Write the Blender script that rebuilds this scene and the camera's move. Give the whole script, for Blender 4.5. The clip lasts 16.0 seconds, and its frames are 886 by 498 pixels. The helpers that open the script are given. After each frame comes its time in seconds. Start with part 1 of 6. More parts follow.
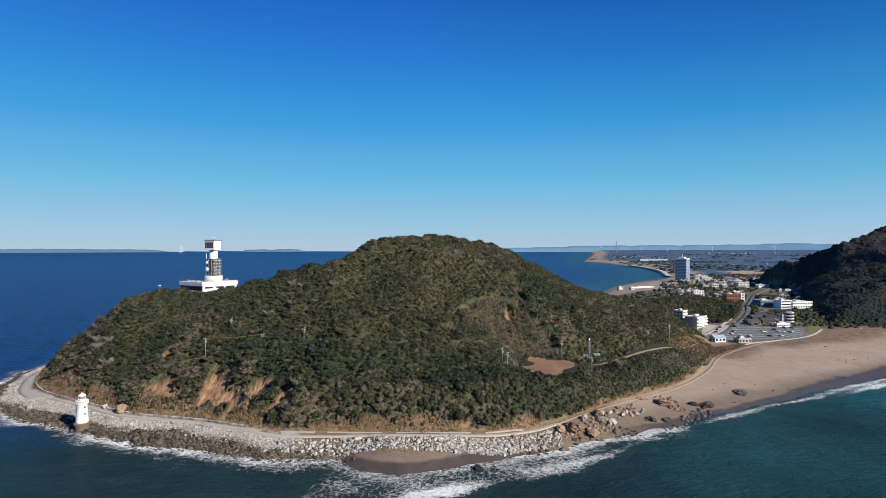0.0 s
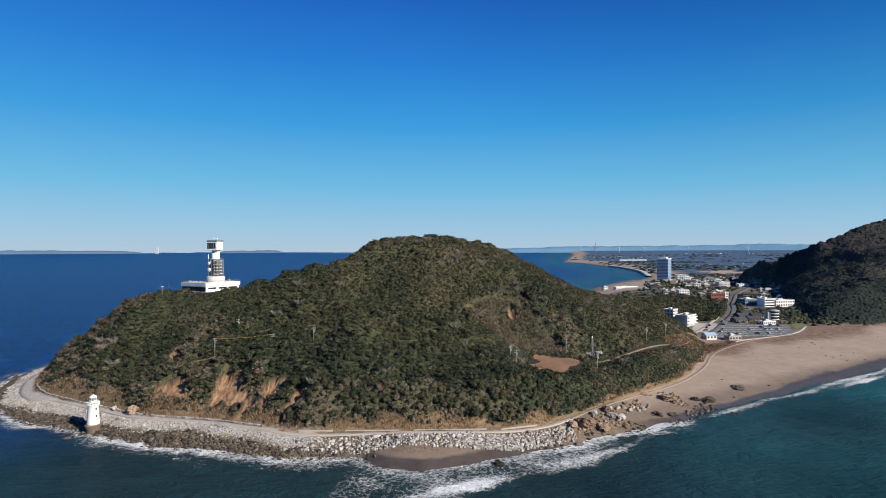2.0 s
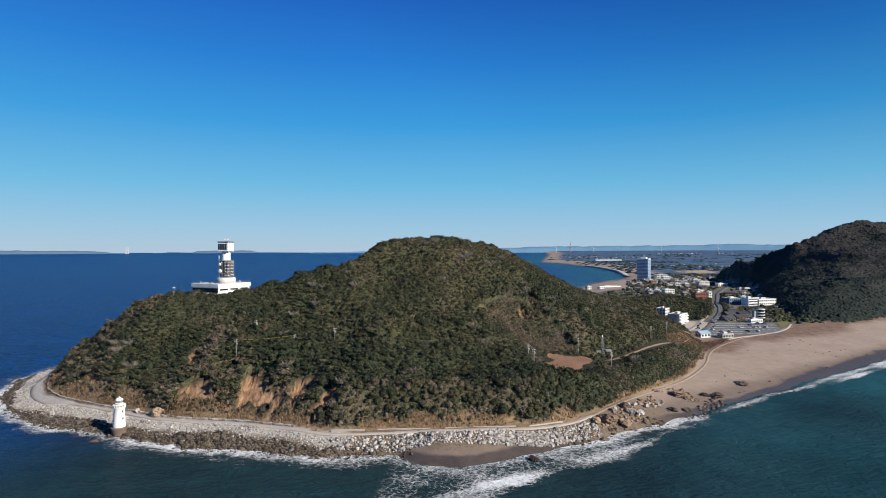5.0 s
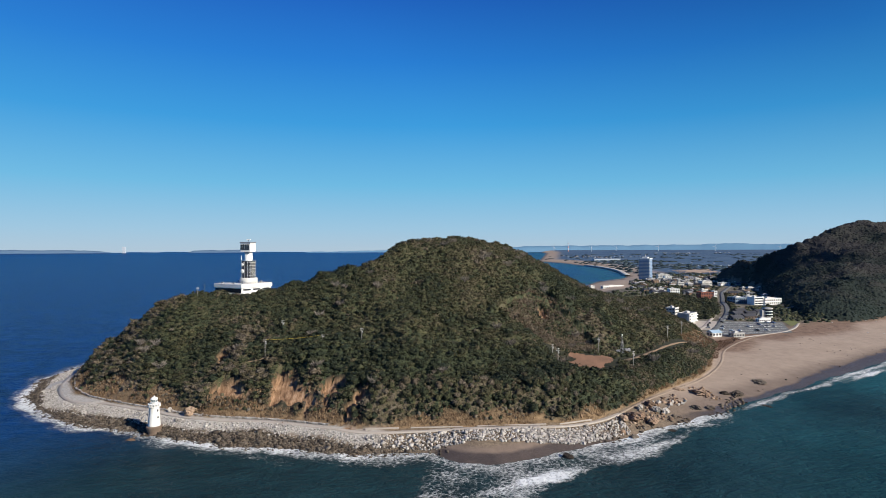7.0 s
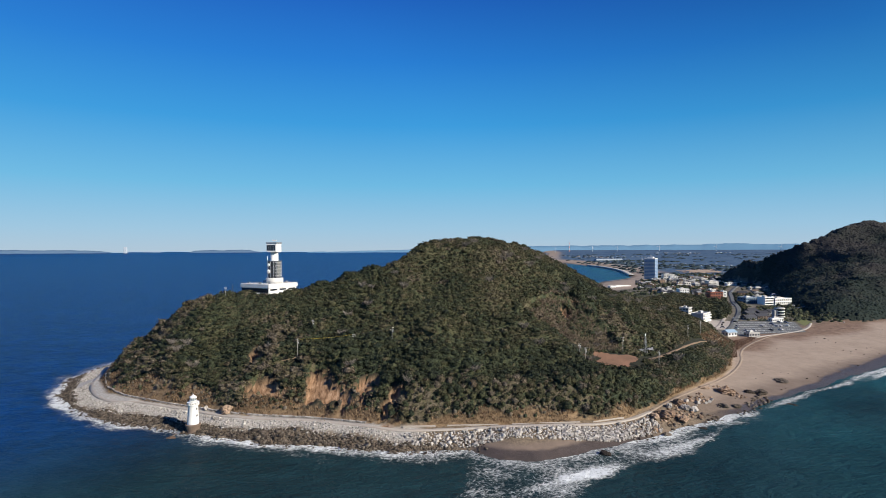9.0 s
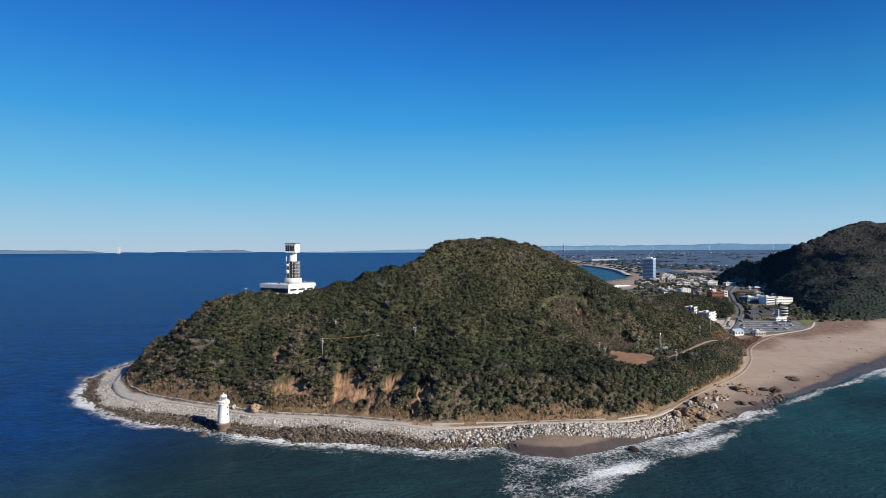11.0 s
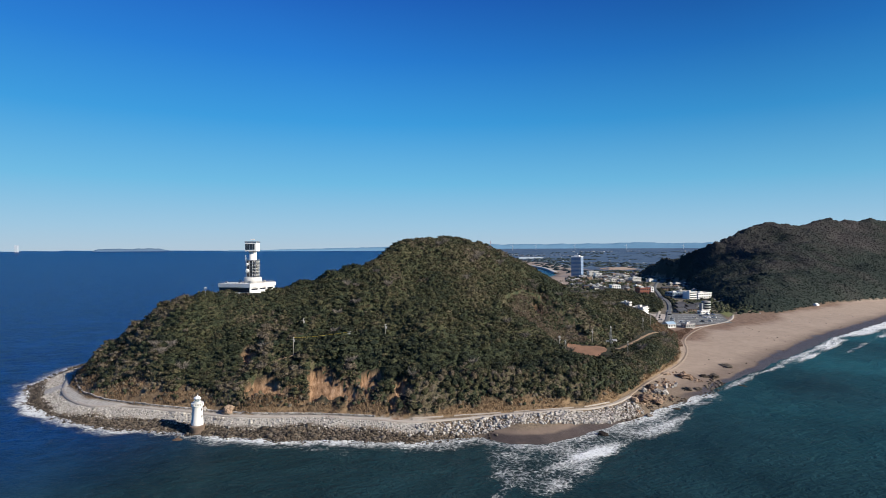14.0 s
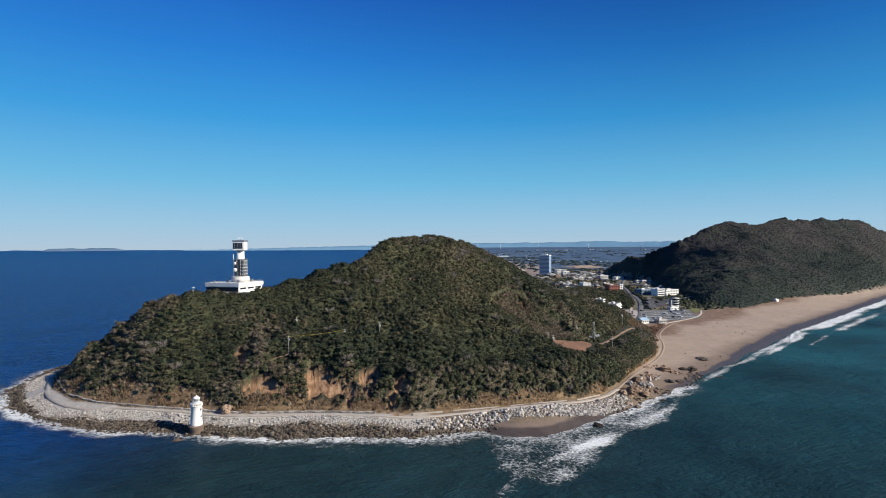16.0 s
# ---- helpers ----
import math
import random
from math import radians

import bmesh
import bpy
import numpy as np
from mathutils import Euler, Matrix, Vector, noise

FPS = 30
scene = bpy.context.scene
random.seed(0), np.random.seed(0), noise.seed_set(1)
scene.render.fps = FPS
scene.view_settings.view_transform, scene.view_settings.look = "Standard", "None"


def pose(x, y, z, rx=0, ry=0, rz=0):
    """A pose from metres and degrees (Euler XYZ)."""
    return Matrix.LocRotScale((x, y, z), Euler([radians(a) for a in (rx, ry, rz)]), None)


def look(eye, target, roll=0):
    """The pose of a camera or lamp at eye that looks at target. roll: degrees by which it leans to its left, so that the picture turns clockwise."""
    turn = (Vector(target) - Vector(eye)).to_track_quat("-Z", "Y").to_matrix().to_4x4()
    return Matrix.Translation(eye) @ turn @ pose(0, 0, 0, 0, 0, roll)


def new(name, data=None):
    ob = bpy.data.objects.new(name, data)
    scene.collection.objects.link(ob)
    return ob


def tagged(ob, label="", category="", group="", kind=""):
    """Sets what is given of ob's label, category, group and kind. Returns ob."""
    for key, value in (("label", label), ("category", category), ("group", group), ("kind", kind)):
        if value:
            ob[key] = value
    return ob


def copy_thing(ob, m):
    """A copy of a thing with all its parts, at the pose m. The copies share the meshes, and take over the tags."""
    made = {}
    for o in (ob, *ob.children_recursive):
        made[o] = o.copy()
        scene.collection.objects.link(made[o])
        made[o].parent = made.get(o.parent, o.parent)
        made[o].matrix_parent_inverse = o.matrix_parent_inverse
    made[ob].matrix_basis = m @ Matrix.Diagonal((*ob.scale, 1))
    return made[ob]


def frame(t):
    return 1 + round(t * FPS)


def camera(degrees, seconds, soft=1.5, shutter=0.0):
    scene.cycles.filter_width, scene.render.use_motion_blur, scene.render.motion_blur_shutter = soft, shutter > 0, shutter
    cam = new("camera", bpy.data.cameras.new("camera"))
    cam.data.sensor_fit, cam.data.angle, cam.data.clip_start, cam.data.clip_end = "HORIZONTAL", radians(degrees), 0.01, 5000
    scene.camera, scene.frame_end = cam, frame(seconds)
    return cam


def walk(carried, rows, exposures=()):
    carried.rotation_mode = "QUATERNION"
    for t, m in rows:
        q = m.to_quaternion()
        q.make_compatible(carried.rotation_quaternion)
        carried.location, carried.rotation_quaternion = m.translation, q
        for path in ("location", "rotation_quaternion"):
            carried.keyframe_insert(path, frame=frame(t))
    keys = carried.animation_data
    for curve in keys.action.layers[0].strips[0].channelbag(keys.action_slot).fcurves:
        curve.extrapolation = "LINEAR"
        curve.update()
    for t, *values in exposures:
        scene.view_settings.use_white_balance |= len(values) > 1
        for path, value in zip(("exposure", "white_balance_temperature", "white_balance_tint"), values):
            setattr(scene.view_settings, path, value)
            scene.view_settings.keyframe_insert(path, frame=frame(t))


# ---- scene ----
cam = camera(75.4, 16.0, soft=0.9)
PATH = [
    (0, (-2.969, -0.076, 79.38), (-2.969, 1.924, 79.381), -0.1),
    (0.5, (-6.935, -1.006, 79.043), (-6.914, 0.994, 79.046), -0.2),
    (1, (-10.781, -1.786, 78.949), (-10.741, 0.214, 78.954), -0.2),
    (1.5, (-14.71, -2.728, 78.898), (-14.652, -0.729, 78.903), -0.2),
    (2, (-18.358, -3.576, 78.919), (-18.284, -1.577, 78.923), -0.2),
    (2.5, (-22.21, -4.398, 78.952), (-22.118, -2.401, 78.957), -0.2),
    (3, (-26.208, -4.9, 78.963), (-26.096, -2.903, 78.969), -0.2),
    (3.5, (-30.242, -5.69, 79.13), (-30.113, -3.695, 79.136), -0.2),
    (4, (-34.258, -6.291, 79.366), (-34.115, -4.296, 79.371), -0.2),
    (6.5, (-54.051, -9.17, 80.246), (-53.87, -7.179, 80.248), -0.2),
    (7, (-57.939, -9.855, 80.509), (-57.759, -7.863, 80.51), -0.2),
    (7.5, (-61.944, -10.6, 80.58), (-61.763, -8.609, 80.581), -0.2),
    (8, (-66.058, -11.181, 80.603), (-65.876, -9.189, 80.604), -0.2),
    (8.5, (-70.119, -11.605, 80.73), (-69.935, -9.614, 80.732), -0.2),
    (9, (-74.025, -12.203, 80.811), (-73.842, -10.211, 80.812), -0.2),
    (9.5, (-77.98, -12.792, 80.881), (-77.797, -10.8, 80.882), -0.2),
    (10, (-81.957, -13.364, 80.949), (-81.774, -11.372, 80.95), -0.2),
    (12.5, (-101.964, -17.449, 81.224), (-101.631, -15.477, 81.223), -0.2),
    (13, (-106.06, -17.947, 81.219), (-105.669, -15.986, 81.216), -0.2),
    (13.5, (-110.247, -18.228, 81.213), (-109.815, -16.275, 81.21), -0.2),
    (14, (-114.541, -18.586, 81.285), (-114.078, -16.641, 81.28), -0.2),
    (14.5, (-118.798, -18.809, 81.4), (-118.304, -16.871, 81.394), -0.1),
    (15, (-123.116, -18.963, 81.39), (-122.591, -17.033, 81.383), -0.1),
    (15.5, (-127.541, -18.844, 81.221), (-126.983, -16.923, 81.213), -0.1),
    (16, (-131.582, -18.905, 81.084), (-130.995, -16.993, 81.075), -0.3),
]
walk(cam, [(t, look(eye, target, roll)) for t, eye, target, roll in PATH])

# ---- light ----
SUN_AZ, SUN_EL = radians(130), radians(30)
world = bpy.data.worlds.new("sky")
scene.world = world
world.use_nodes = True
wn = world.node_tree.nodes
sky = wn.new("ShaderNodeTexSky")
sky.sky_type, sky.sun_disc = "NISHITA", False
sky.sun_elevation, sky.sun_rotation = SUN_EL, SUN_AZ
sky.altitude, sky.air_density, sky.dust_density, sky.ozone_density = 0, 1.0, 0.3, 2.0
# The clear winter air: a deeper blue overhead and a paler, cooler horizon than the sky model gives alone.
coord, height, air = wn.new("ShaderNodeTexCoord"), wn.new("ShaderNodeSeparateXYZ"), wn.new("ShaderNodeValToRGB")
dim, blend = wn.new("ShaderNodeVectorMath"), wn.new("ShaderNodeMix")
link = world.node_tree.links.new
link(coord.outputs["Generated"], height.inputs[0])
link(height.outputs["Z"], air.inputs[0])
AIR = [(0.0, (0.425, 0.57, 0.705)), (0.035, (0.33, 0.56, 0.755)), (0.11, (0.15, 0.49, 0.775)), (0.21, (0.040, 0.337, 0.745)), (0.31, (0.016, 0.21, 0.67)),
       (0.40, (0.010, 0.128, 0.55)), (0.60, (0.008, 0.085, 0.43)), (1.0, (0.006, 0.055, 0.31))]
for _ in AIR[2:]:
    air.color_ramp.elements.new(0.5)
for el, (where, tone) in zip(air.color_ramp.elements, AIR):
    el.position, el.color = where, (*tone, 1)
dim.operation = "SCALE"
dim.inputs["Scale"].default_value = 0.1
link(sky.outputs[0], dim.inputs[0])
blend.data_type = "RGBA"
blend.inputs["Factor"].default_value = 0.95
ca, cb = [k for k in blend.inputs if k.type == "RGBA"][:2]
link(dim.outputs[0], ca)
link(air.outputs[0], cb)
# The sky is deepest from about a right angle to the sun onwards and paler opposite it.
to_sun, depth = wn.new("ShaderNodeVectorMath"), wn.new("ShaderNodeMapRange")
to_sun.operation = "DOT_PRODUCT"
to_sun.inputs[1].default_value = (math.sin(SUN_AZ) * math.cos(SUN_EL), math.cos(SUN_AZ) * math.cos(SUN_EL), math.sin(SUN_EL))
link(coord.outputs["Generated"], to_sun.inputs[0])
link(to_sun.outputs["Value"], depth.inputs["Value"])
depth.inputs["From Min"].default_value, depth.inputs["From Max"].default_value = -0.38, 0.16
depth.inputs["To Min"].default_value, depth.inputs["To Max"].default_value = 0.0, 0.30
high, less = wn.new("ShaderNodeMapRange"), wn.new("ShaderNodeMath")
link(height.outputs["Z"], high.inputs["Value"])
high.inputs["From Min"].default_value, high.inputs["From Max"].default_value = 0.04, 0.36
less.operation = "MULTIPLY"
link(depth.outputs[0], less.inputs[0])
link(high.outputs[0], less.inputs[1])
rest_of = wn.new("ShaderNodeMath")
rest_of.operation = "SUBTRACT"
rest_of.inputs[0].default_value = 1.0
link(less.outputs[0], rest_of.inputs[1])
deepen = wn.new("ShaderNodeVectorMath")
deepen.operation = "SCALE"
link([k for k in blend.outputs if k.type == "RGBA"][0], deepen.inputs[0])
link(rest_of.outputs[0], deepen.inputs["Scale"])
link(deepen.outputs[0], wn["Background"].inputs[0])
wn["Background"].inputs[1].default_value = 0.7
sun = new("sun", bpy.data.lights.new("sun", "SUN"))
sun.data.energy, sun.data.angle, sun.data.color = 5.0, radians(0.53), (1.0, 0.92, 0.80)
TO_SUN = Vector((math.sin(SUN_AZ) * math.cos(SUN_EL), math.cos(SUN_AZ) * math.cos(SUN_EL), math.sin(SUN_EL)))
sun.matrix_world = look(TO_SUN * 500, (0, 0, 0))
scene.view_settings.exposure = 0.5

# ---- materials ----
class Mat:
    """A small builder for node materials."""

    def __init__(self, name, rough=0.8, metal=0.0, spec=0.3):
        self.m = bpy.data.materials.new(name)
        self.m.use_nodes = True
        self.t = self.m.node_tree
        self.p = self.t.nodes["Principled BSDF"]
        self.p.inputs["Roughness"].default_value = rough
        self.p.inputs["Metallic"].default_value = metal
        self.p.inputs["Specular IOR Level"].default_value = spec
        self.geo = self.t.nodes.new("ShaderNodeNewGeometry")

    def node(self, kind, **inputs):
        n = self.t.nodes.new(kind)
        for key, value in inputs.items():
            self.put(n.inputs[key.replace("_", " ")], value)
        return n

    def put(self, target, value):
        if isinstance(value, bpy.types.NodeSocket):
            self.t.links.new(value, target)
        else:
            target.default_value = value

    def noise(self, scale, detail=4.0, rough=0.6, vector=None, stretch=None, distort=0.0):
        v = vector or self.geo.outputs["Position"]
        if stretch:
            mp = self.t.nodes.new("ShaderNodeMapping")
            self.t.links.new(v, mp.inputs["Vector"])
            mp.inputs["Scale"].default_value = stretch
            v = mp.outputs[0]
        n = self.node("ShaderNodeTexNoise", Vector=v, Scale=scale, Detail=detail, Roughness=rough, Distortion=distort)
        return n.outputs["Fac"]

    def ramp(self, fac, *stops):
        r = self.t.nodes.new("ShaderNodeValToRGB")
        self.t.links.new(fac, r.inputs[0])
        e = r.color_ramp.elements
        while len(e) < len(stops):
            e.new(0.5)
        for el, (at, c) in zip(e, stops):
            el.position = at
            el.color = (*c, 1) if len(c) == 3 else c
        return r.outputs[0]

    def step(self, fac, lo, hi):
        n = self.node("ShaderNodeMapRange", Value=fac)
        n.inputs["From Min"].default_value = lo
        n.inputs["From Max"].default_value = hi
        return n.outputs[0]

    def mix(self, fac, a, b):
        n = self.t.nodes.new("ShaderNodeMix")
        n.data_type = "RGBA"
        self.put(n.inputs["Factor"], fac)
        ia, ib = [s for s in n.inputs if s.type == "RGBA"][:2]
        self.put(ia, v4(a))
        self.put(ib, v4(b))
        return [o for o in n.outputs if o.type == "RGBA"][0]

    def math(self, op, a, b=0.0):
        n = self.t.nodes.new("ShaderNodeMath")
        n.operation = op
        self.put(n.inputs[0], a)
        self.put(n.inputs[1], b)
        return n.outputs[0]

    def attr(self, name):
        n = self.t.nodes.new("ShaderNodeAttribute")
        n.attribute_name = name
        return n.outputs["Fac"]

    def rand(self):
        return self.t.nodes.new("ShaderNodeObjectInfo").outputs["Random"]

    def island(self):
        return self.geo.outputs["Random Per Island"]

    def color(self, c):
        self.put(self.p.inputs["Base Color"], v4(c))
        return self

    def rough(self, r):
        self.put(self.p.inputs["Roughness"], r)
        return self

    def bump(self, height, strength=0.3, distance=0.1):
        n = self.node("ShaderNodeBump", Strength=strength, Distance=distance, Height=height)
        self.t.links.new(n.outputs[0], self.p.inputs["Normal"])
        return self


def v4(c):
    return (*c, 1.0) if isinstance(c, tuple) and len(c) == 3 else c


def worn(name, a, b, scale=0.8, rough=0.75, vary=None, bump=0.1, metal=0.0, spec=0.3):
    """Two-tone weathered surface with a large stain and a fine grain; vary: how much single objects differ."""
    m = Mat(name, rough, metal, spec)
    big, fine = m.noise(scale * 0.25, 5), m.noise(scale * 6, 3)
    c = m.ramp(m.math("ADD", m.math("MULTIPLY", big, 0.7), m.math("MULTIPLY", fine, 0.3)), (0.32, a), (0.68, b))
    if vary:
        hsv = m.node("ShaderNodeHueSaturation", Color=c)
        m.put(hsv.inputs["Value"], m.math("ADD", m.math("MULTIPLY", m.rand(), vary), 1 - vary / 2))
        c = hsv.outputs[0]
    m.color(c).bump(fine, bump, 0.05)
    return m.m


WHITE = worn("white_paint", (0.80, 0.80, 0.78), (0.68, 0.67, 0.63), 0.7, 0.6)
OFFWHITE = worn("off_white_wall", (0.62, 0.61, 0.58), (0.50, 0.49, 0.46), 0.6, 0.7)
CONCRETE = worn("grey_concrete", (0.42, 0.41, 0.39), (0.30, 0.29, 0.27), 0.5, 0.85)
PLINTH = worn("brown_stained_concrete", (0.10, 0.066, 0.046), (0.21, 0.16, 0.125), 0.9, 0.8, bump=0.4)
ASPHALT = worn("asphalt", (0.10, 0.105, 0.103), (0.15, 0.155, 0.15), 0.3, 0.9)
PATHWAY = worn("pale_concrete_path", (0.40, 0.36, 0.32), (0.31, 0.275, 0.235), 0.25, 0.9)
TRACKDIRT = worn("tan_dirt_track", (0.25, 0.18, 0.125), (0.17, 0.12, 0.083), 0.4, 0.95)
DARKGLASS = worn("dark_window_glass", (0.015, 0.02, 0.028), (0.03, 0.037, 0.05), 0.5, 0.12, spec=0.6)
BLUEGLASS = worn("blue_tinted_glass", (0.11, 0.19, 0.32), (0.15, 0.23, 0.36), 0.1, 0.3, spec=0.5)
HOTELWALL = worn("blue_grey_tile_wall", (0.26, 0.35, 0.48), (0.31, 0.39, 0.51), 0.1, 0.5)
STEEL = worn("galvanised_steel", (0.40, 0.41, 0.42), (0.30, 0.31, 0.32), 1.2, 0.45, metal=0.6)
DARKSTEEL = worn("dark_painted_steel", (0.05, 0.052, 0.055), (0.09, 0.09, 0.09), 1.0, 0.5)
ROOFGREY = worn("grey_roof", (0.16, 0.165, 0.175), (0.24, 0.24, 0.245), 0.3, 0.8)
ROOFDARK = worn("dark_roof_tiles", (0.035, 0.036, 0.04), (0.06, 0.06, 0.065), 0.5, 0.6, vary=0.5)
ROOFBLUE = worn("pale_blue_roof", (0.33, 0.45, 0.55), (0.27, 0.38, 0.48), 0.5, 0.5)
BRICKRED = worn("red_brown_wall", (0.24, 0.085, 0.055), (0.17, 0.065, 0.045), 0.4, 0.8)
WOODPOLE = worn("grey_pole", (0.32, 0.31, 0.29), (0.22, 0.21, 0.20), 2.0, 0.8)
PAINTLINE = worn("white_road_line", (0.74, 0.74, 0.71), (0.60, 0.60, 0.57), 0.6, 0.8)
LAMPGLASS = worn("lantern_glass", (0.12, 0.16, 0.18), (0.2, 0.24, 0.25), 1.0, 0.1, spec=0.6)
BARK = worn("grey_brown_bark", (0.10, 0.075, 0.055), (0.16, 0.13, 0.10), 2.0, 0.95, bump=0.4)
# Distance haze is mixed into the base colours of these three.
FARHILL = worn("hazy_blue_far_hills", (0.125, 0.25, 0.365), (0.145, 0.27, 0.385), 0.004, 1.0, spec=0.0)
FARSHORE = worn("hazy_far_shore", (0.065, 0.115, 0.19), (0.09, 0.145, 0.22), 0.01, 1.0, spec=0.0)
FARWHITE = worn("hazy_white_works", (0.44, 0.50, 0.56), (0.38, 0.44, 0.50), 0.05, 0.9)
# ---- plan of the land ----
COAST = [(-270, 422), (-272, 372), (-262, 335), (-243, 303), (-219, 282), (-194, 267), (-164, 251), (-142, 240), (-112, 229), (-87, 221), (-64, 217),
         (-42, 215), (-32, 204), (-20, 201), (-6, 206), (11, 213), (34, 223), (62, 238), (102, 257), (138, 279), (181, 302), (216, 324),
         (267, 352), (328, 390), (521, 486), (742, 598), (1100, 760), (1700, 1000), (6200, 1900), (6200, 7000), (1500, 7000), (1109, 4244),
         (722, 2990), (779, 2774), (778, 2432), (738, 2054), (610, 1570), (527, 1432), (448, 1362), (337, 1166), (250, 960),
         (150, 740), (40, 600), (-80, 520), (-200, 470)]
TOE = [(-252, 372), (-243, 340), (-224, 309), (-195, 288), (-165, 271), (-142, 258), (-114, 252), (-86, 241), (-70, 234), (-45, 233), (-11, 231),
       (15, 233), (32, 238), (47, 250), (62, 262), (94, 291), (125, 318), (146, 342), (168, 376), (190, 408), (203, 440), (206, 480),
       (232, 538), (280, 592), (310, 645), (340, 720), (330, 790), (240, 780), (130, 660), (40, 560), (-80, 495), (-200, 450), (-250, 420)]
RIDGE = [(-229, 355, 24), (-199, 355, 50), (-175, 350, 55), (-136, 350, 54.5), (-101, 352, 64), (-71, 362, 69), (-44, 396, 83), (-26, 402, 85.5),
         (0, 420, 83.5), (35, 452, 82), (66, 466, 66), (105, 499, 48), (150, 540, 33), (200, 585, 20), (250, 640, 14), (300, 710, 10)]
TOE2 = [(735, 1330), (630, 1150), (566, 908), (508, 824), (432, 700), (392, 604), (360, 540), (400, 521), (540, 582), (694, 624), (860, 694), (1200, 850),
        (1500, 960), (1700, 1200), (1300, 1300), (1000, 1400)]
RIDGE2 = [(690, 1250, 22), (624, 1080, 46), (597, 960, 64), (632, 910, 86), (675, 900, 107), (745, 905, 124), (815, 900, 119), (887, 905, 132),
          (980, 905, 131), (1075, 900, 130), (1170, 900, 106), (1300, 920, 70), (1480, 1000, 20)]


def smooth(a, b, v):
    u = np.clip((np.asarray(v, float) - a) / (b - a), 0, 1)
    return u * u * (3 - 2 * u)


def hashed(i, j, seed):
    h = np.sin(i * 127.1 + j * 311.7 + seed * 74.7) * 43758.5453
    return h - np.floor(h)


def vnoise(x, y, size, seed=0):
    """Smooth value noise in 0..1."""
    x, y = np.asarray(x, float) / size, np.asarray(y, float) / size
    i, j = np.floor(x), np.floor(y)
    u, v = x - i, y - j
    u, v = u * u * (3 - 2 * u), v * v * (3 - 2 * v)
    a = hashed(i, j, seed) * (1 - u) + hashed(i + 1, j, seed) * u
    b = hashed(i, j + 1, seed) * (1 - u) + hashed(i + 1, j + 1, seed) * u
    return a * (1 - v) + b * v


def fbm(x, y, size, seed=0, octaves=4):
    out, amp, tot = 0, 1.0, 0
    for k in range(octaves):
        out, tot = out + amp * vnoise(x, y, size / 2**k, seed + k), tot + amp
        amp *= 0.5
    return out / tot


def line_dist(x, y, line, closed=False):
    """Distance to a polyline, and the line's third value at the nearest place if it has one."""
    pts = list(line) + ([line[0]] if closed else [])
    best, val = np.full(np.shape(x), 1e18), np.zeros(np.shape(x))
    for a, b in zip(pts, pts[1:]):
        dx, dy = b[0] - a[0], b[1] - a[1]
        u = np.clip(((x - a[0]) * dx + (y - a[1]) * dy) / (dx * dx + dy * dy), 0, 1)
        d = (x - a[0] - u * dx) ** 2 + (y - a[1] - u * dy) ** 2
        near = d < best
        best = np.where(near, d, best)
        if len(a) > 2:
            val = np.where(near, a[2] + u * (b[2] - a[2]), val)
    return np.sqrt(best), val


def inside(x, y, poly):
    res = np.zeros(np.shape(x), bool)
    for (ax, ay), (bx, by) in zip(poly, poly[1:] + poly[:1]):
        if ay == by:
            continue
        cross = ((ay > y) != (by > y)) & (x < (bx - ax) * (y - ay) / (by - ay) + ax)
        res ^= cross
    return res


def lift(x, y):
    """The far land and sea climb gently towards the edge of the world, so that they end at eye level."""
    r = np.hypot(np.asarray(x, float), np.asarray(y, float))
    return 62.0 * np.clip((r - 1500) / 3400, 0, None) ** 2


def coast(x, y):
    """Signed distance to the waterline, positive on land, with a ragged edge."""
    d, _ = line_dist(x, y, COAST, True)
    d = np.where(inside(x, y, COAST), d, -d)
    rocky = 1 - smooth(-60, -30, x)
    return d + (vnoise(x, y, 9, 3) - 0.5) * (2.5 + 2 * rocky) + (vnoise(x, y, 3.5, 4) - 0.5) * 1.6 * rocky


def ridge_pull(x, y, ridge):
    """A soft distance to a ridge line, and the ridge's height averaged over its nearer parts, so that no crease runs down the slope."""
    pts = []
    for a, b in zip(ridge, ridge[1:]):
        n = max(2, int(math.hypot(b[0] - a[0], b[1] - a[1]) / 12))
        pts += [tuple(a[k] + (b[k] - a[k]) * i / n for k in range(3)) for i in range(n)]
    soft, total, tops = np.zeros(np.shape(x)), np.zeros(np.shape(x)), np.zeros(np.shape(x))
    for px, py, pz in pts + [ridge[-1]]:
        q = (x - px) ** 2 + (y - py) ** 2 + 25.0
        soft, w = soft + q**-4.0, (q + 150.0) ** -2.0
        total, tops = total + w, tops + w * pz
    return np.maximum(soft ** (-0.125) - 4, 0), tops / total


def mound(x, y, toe, ridge, base, rough, spurs=0.0):
    dt, _ = line_dist(x, y, toe, True)
    dr, h = ridge_pull(x, y, ridge)
    f = dt / (dt + dr + 1e-6)
    tip = 1 - smooth(-222, -165, x)
    g = 0.93 * f ** (1 + 0.18 * tip) + 0.07 * smooth(0.6, 1.0, f) + 0.09 * (1 - tip) * (1 - np.exp(-f / 0.045)) * (1 - f)
    hill = (h - base) * g + (fbm(x, y, 55, 11) - 0.5) * rough * smooth(0, 0.25, f) + (fbm(x, y, 17, 15) - 0.5) * rough * 0.3 * smooth(0, 0.1, f)
    if spurs:
        hill = hill + (fbm(x + 0.4 * y, y * 0.6, 120, 13, 3) - 0.5) * spurs * 4 * f * (1 - f)
    return np.where(inside(x, y, toe), np.maximum(hill, 0), 0.0), f


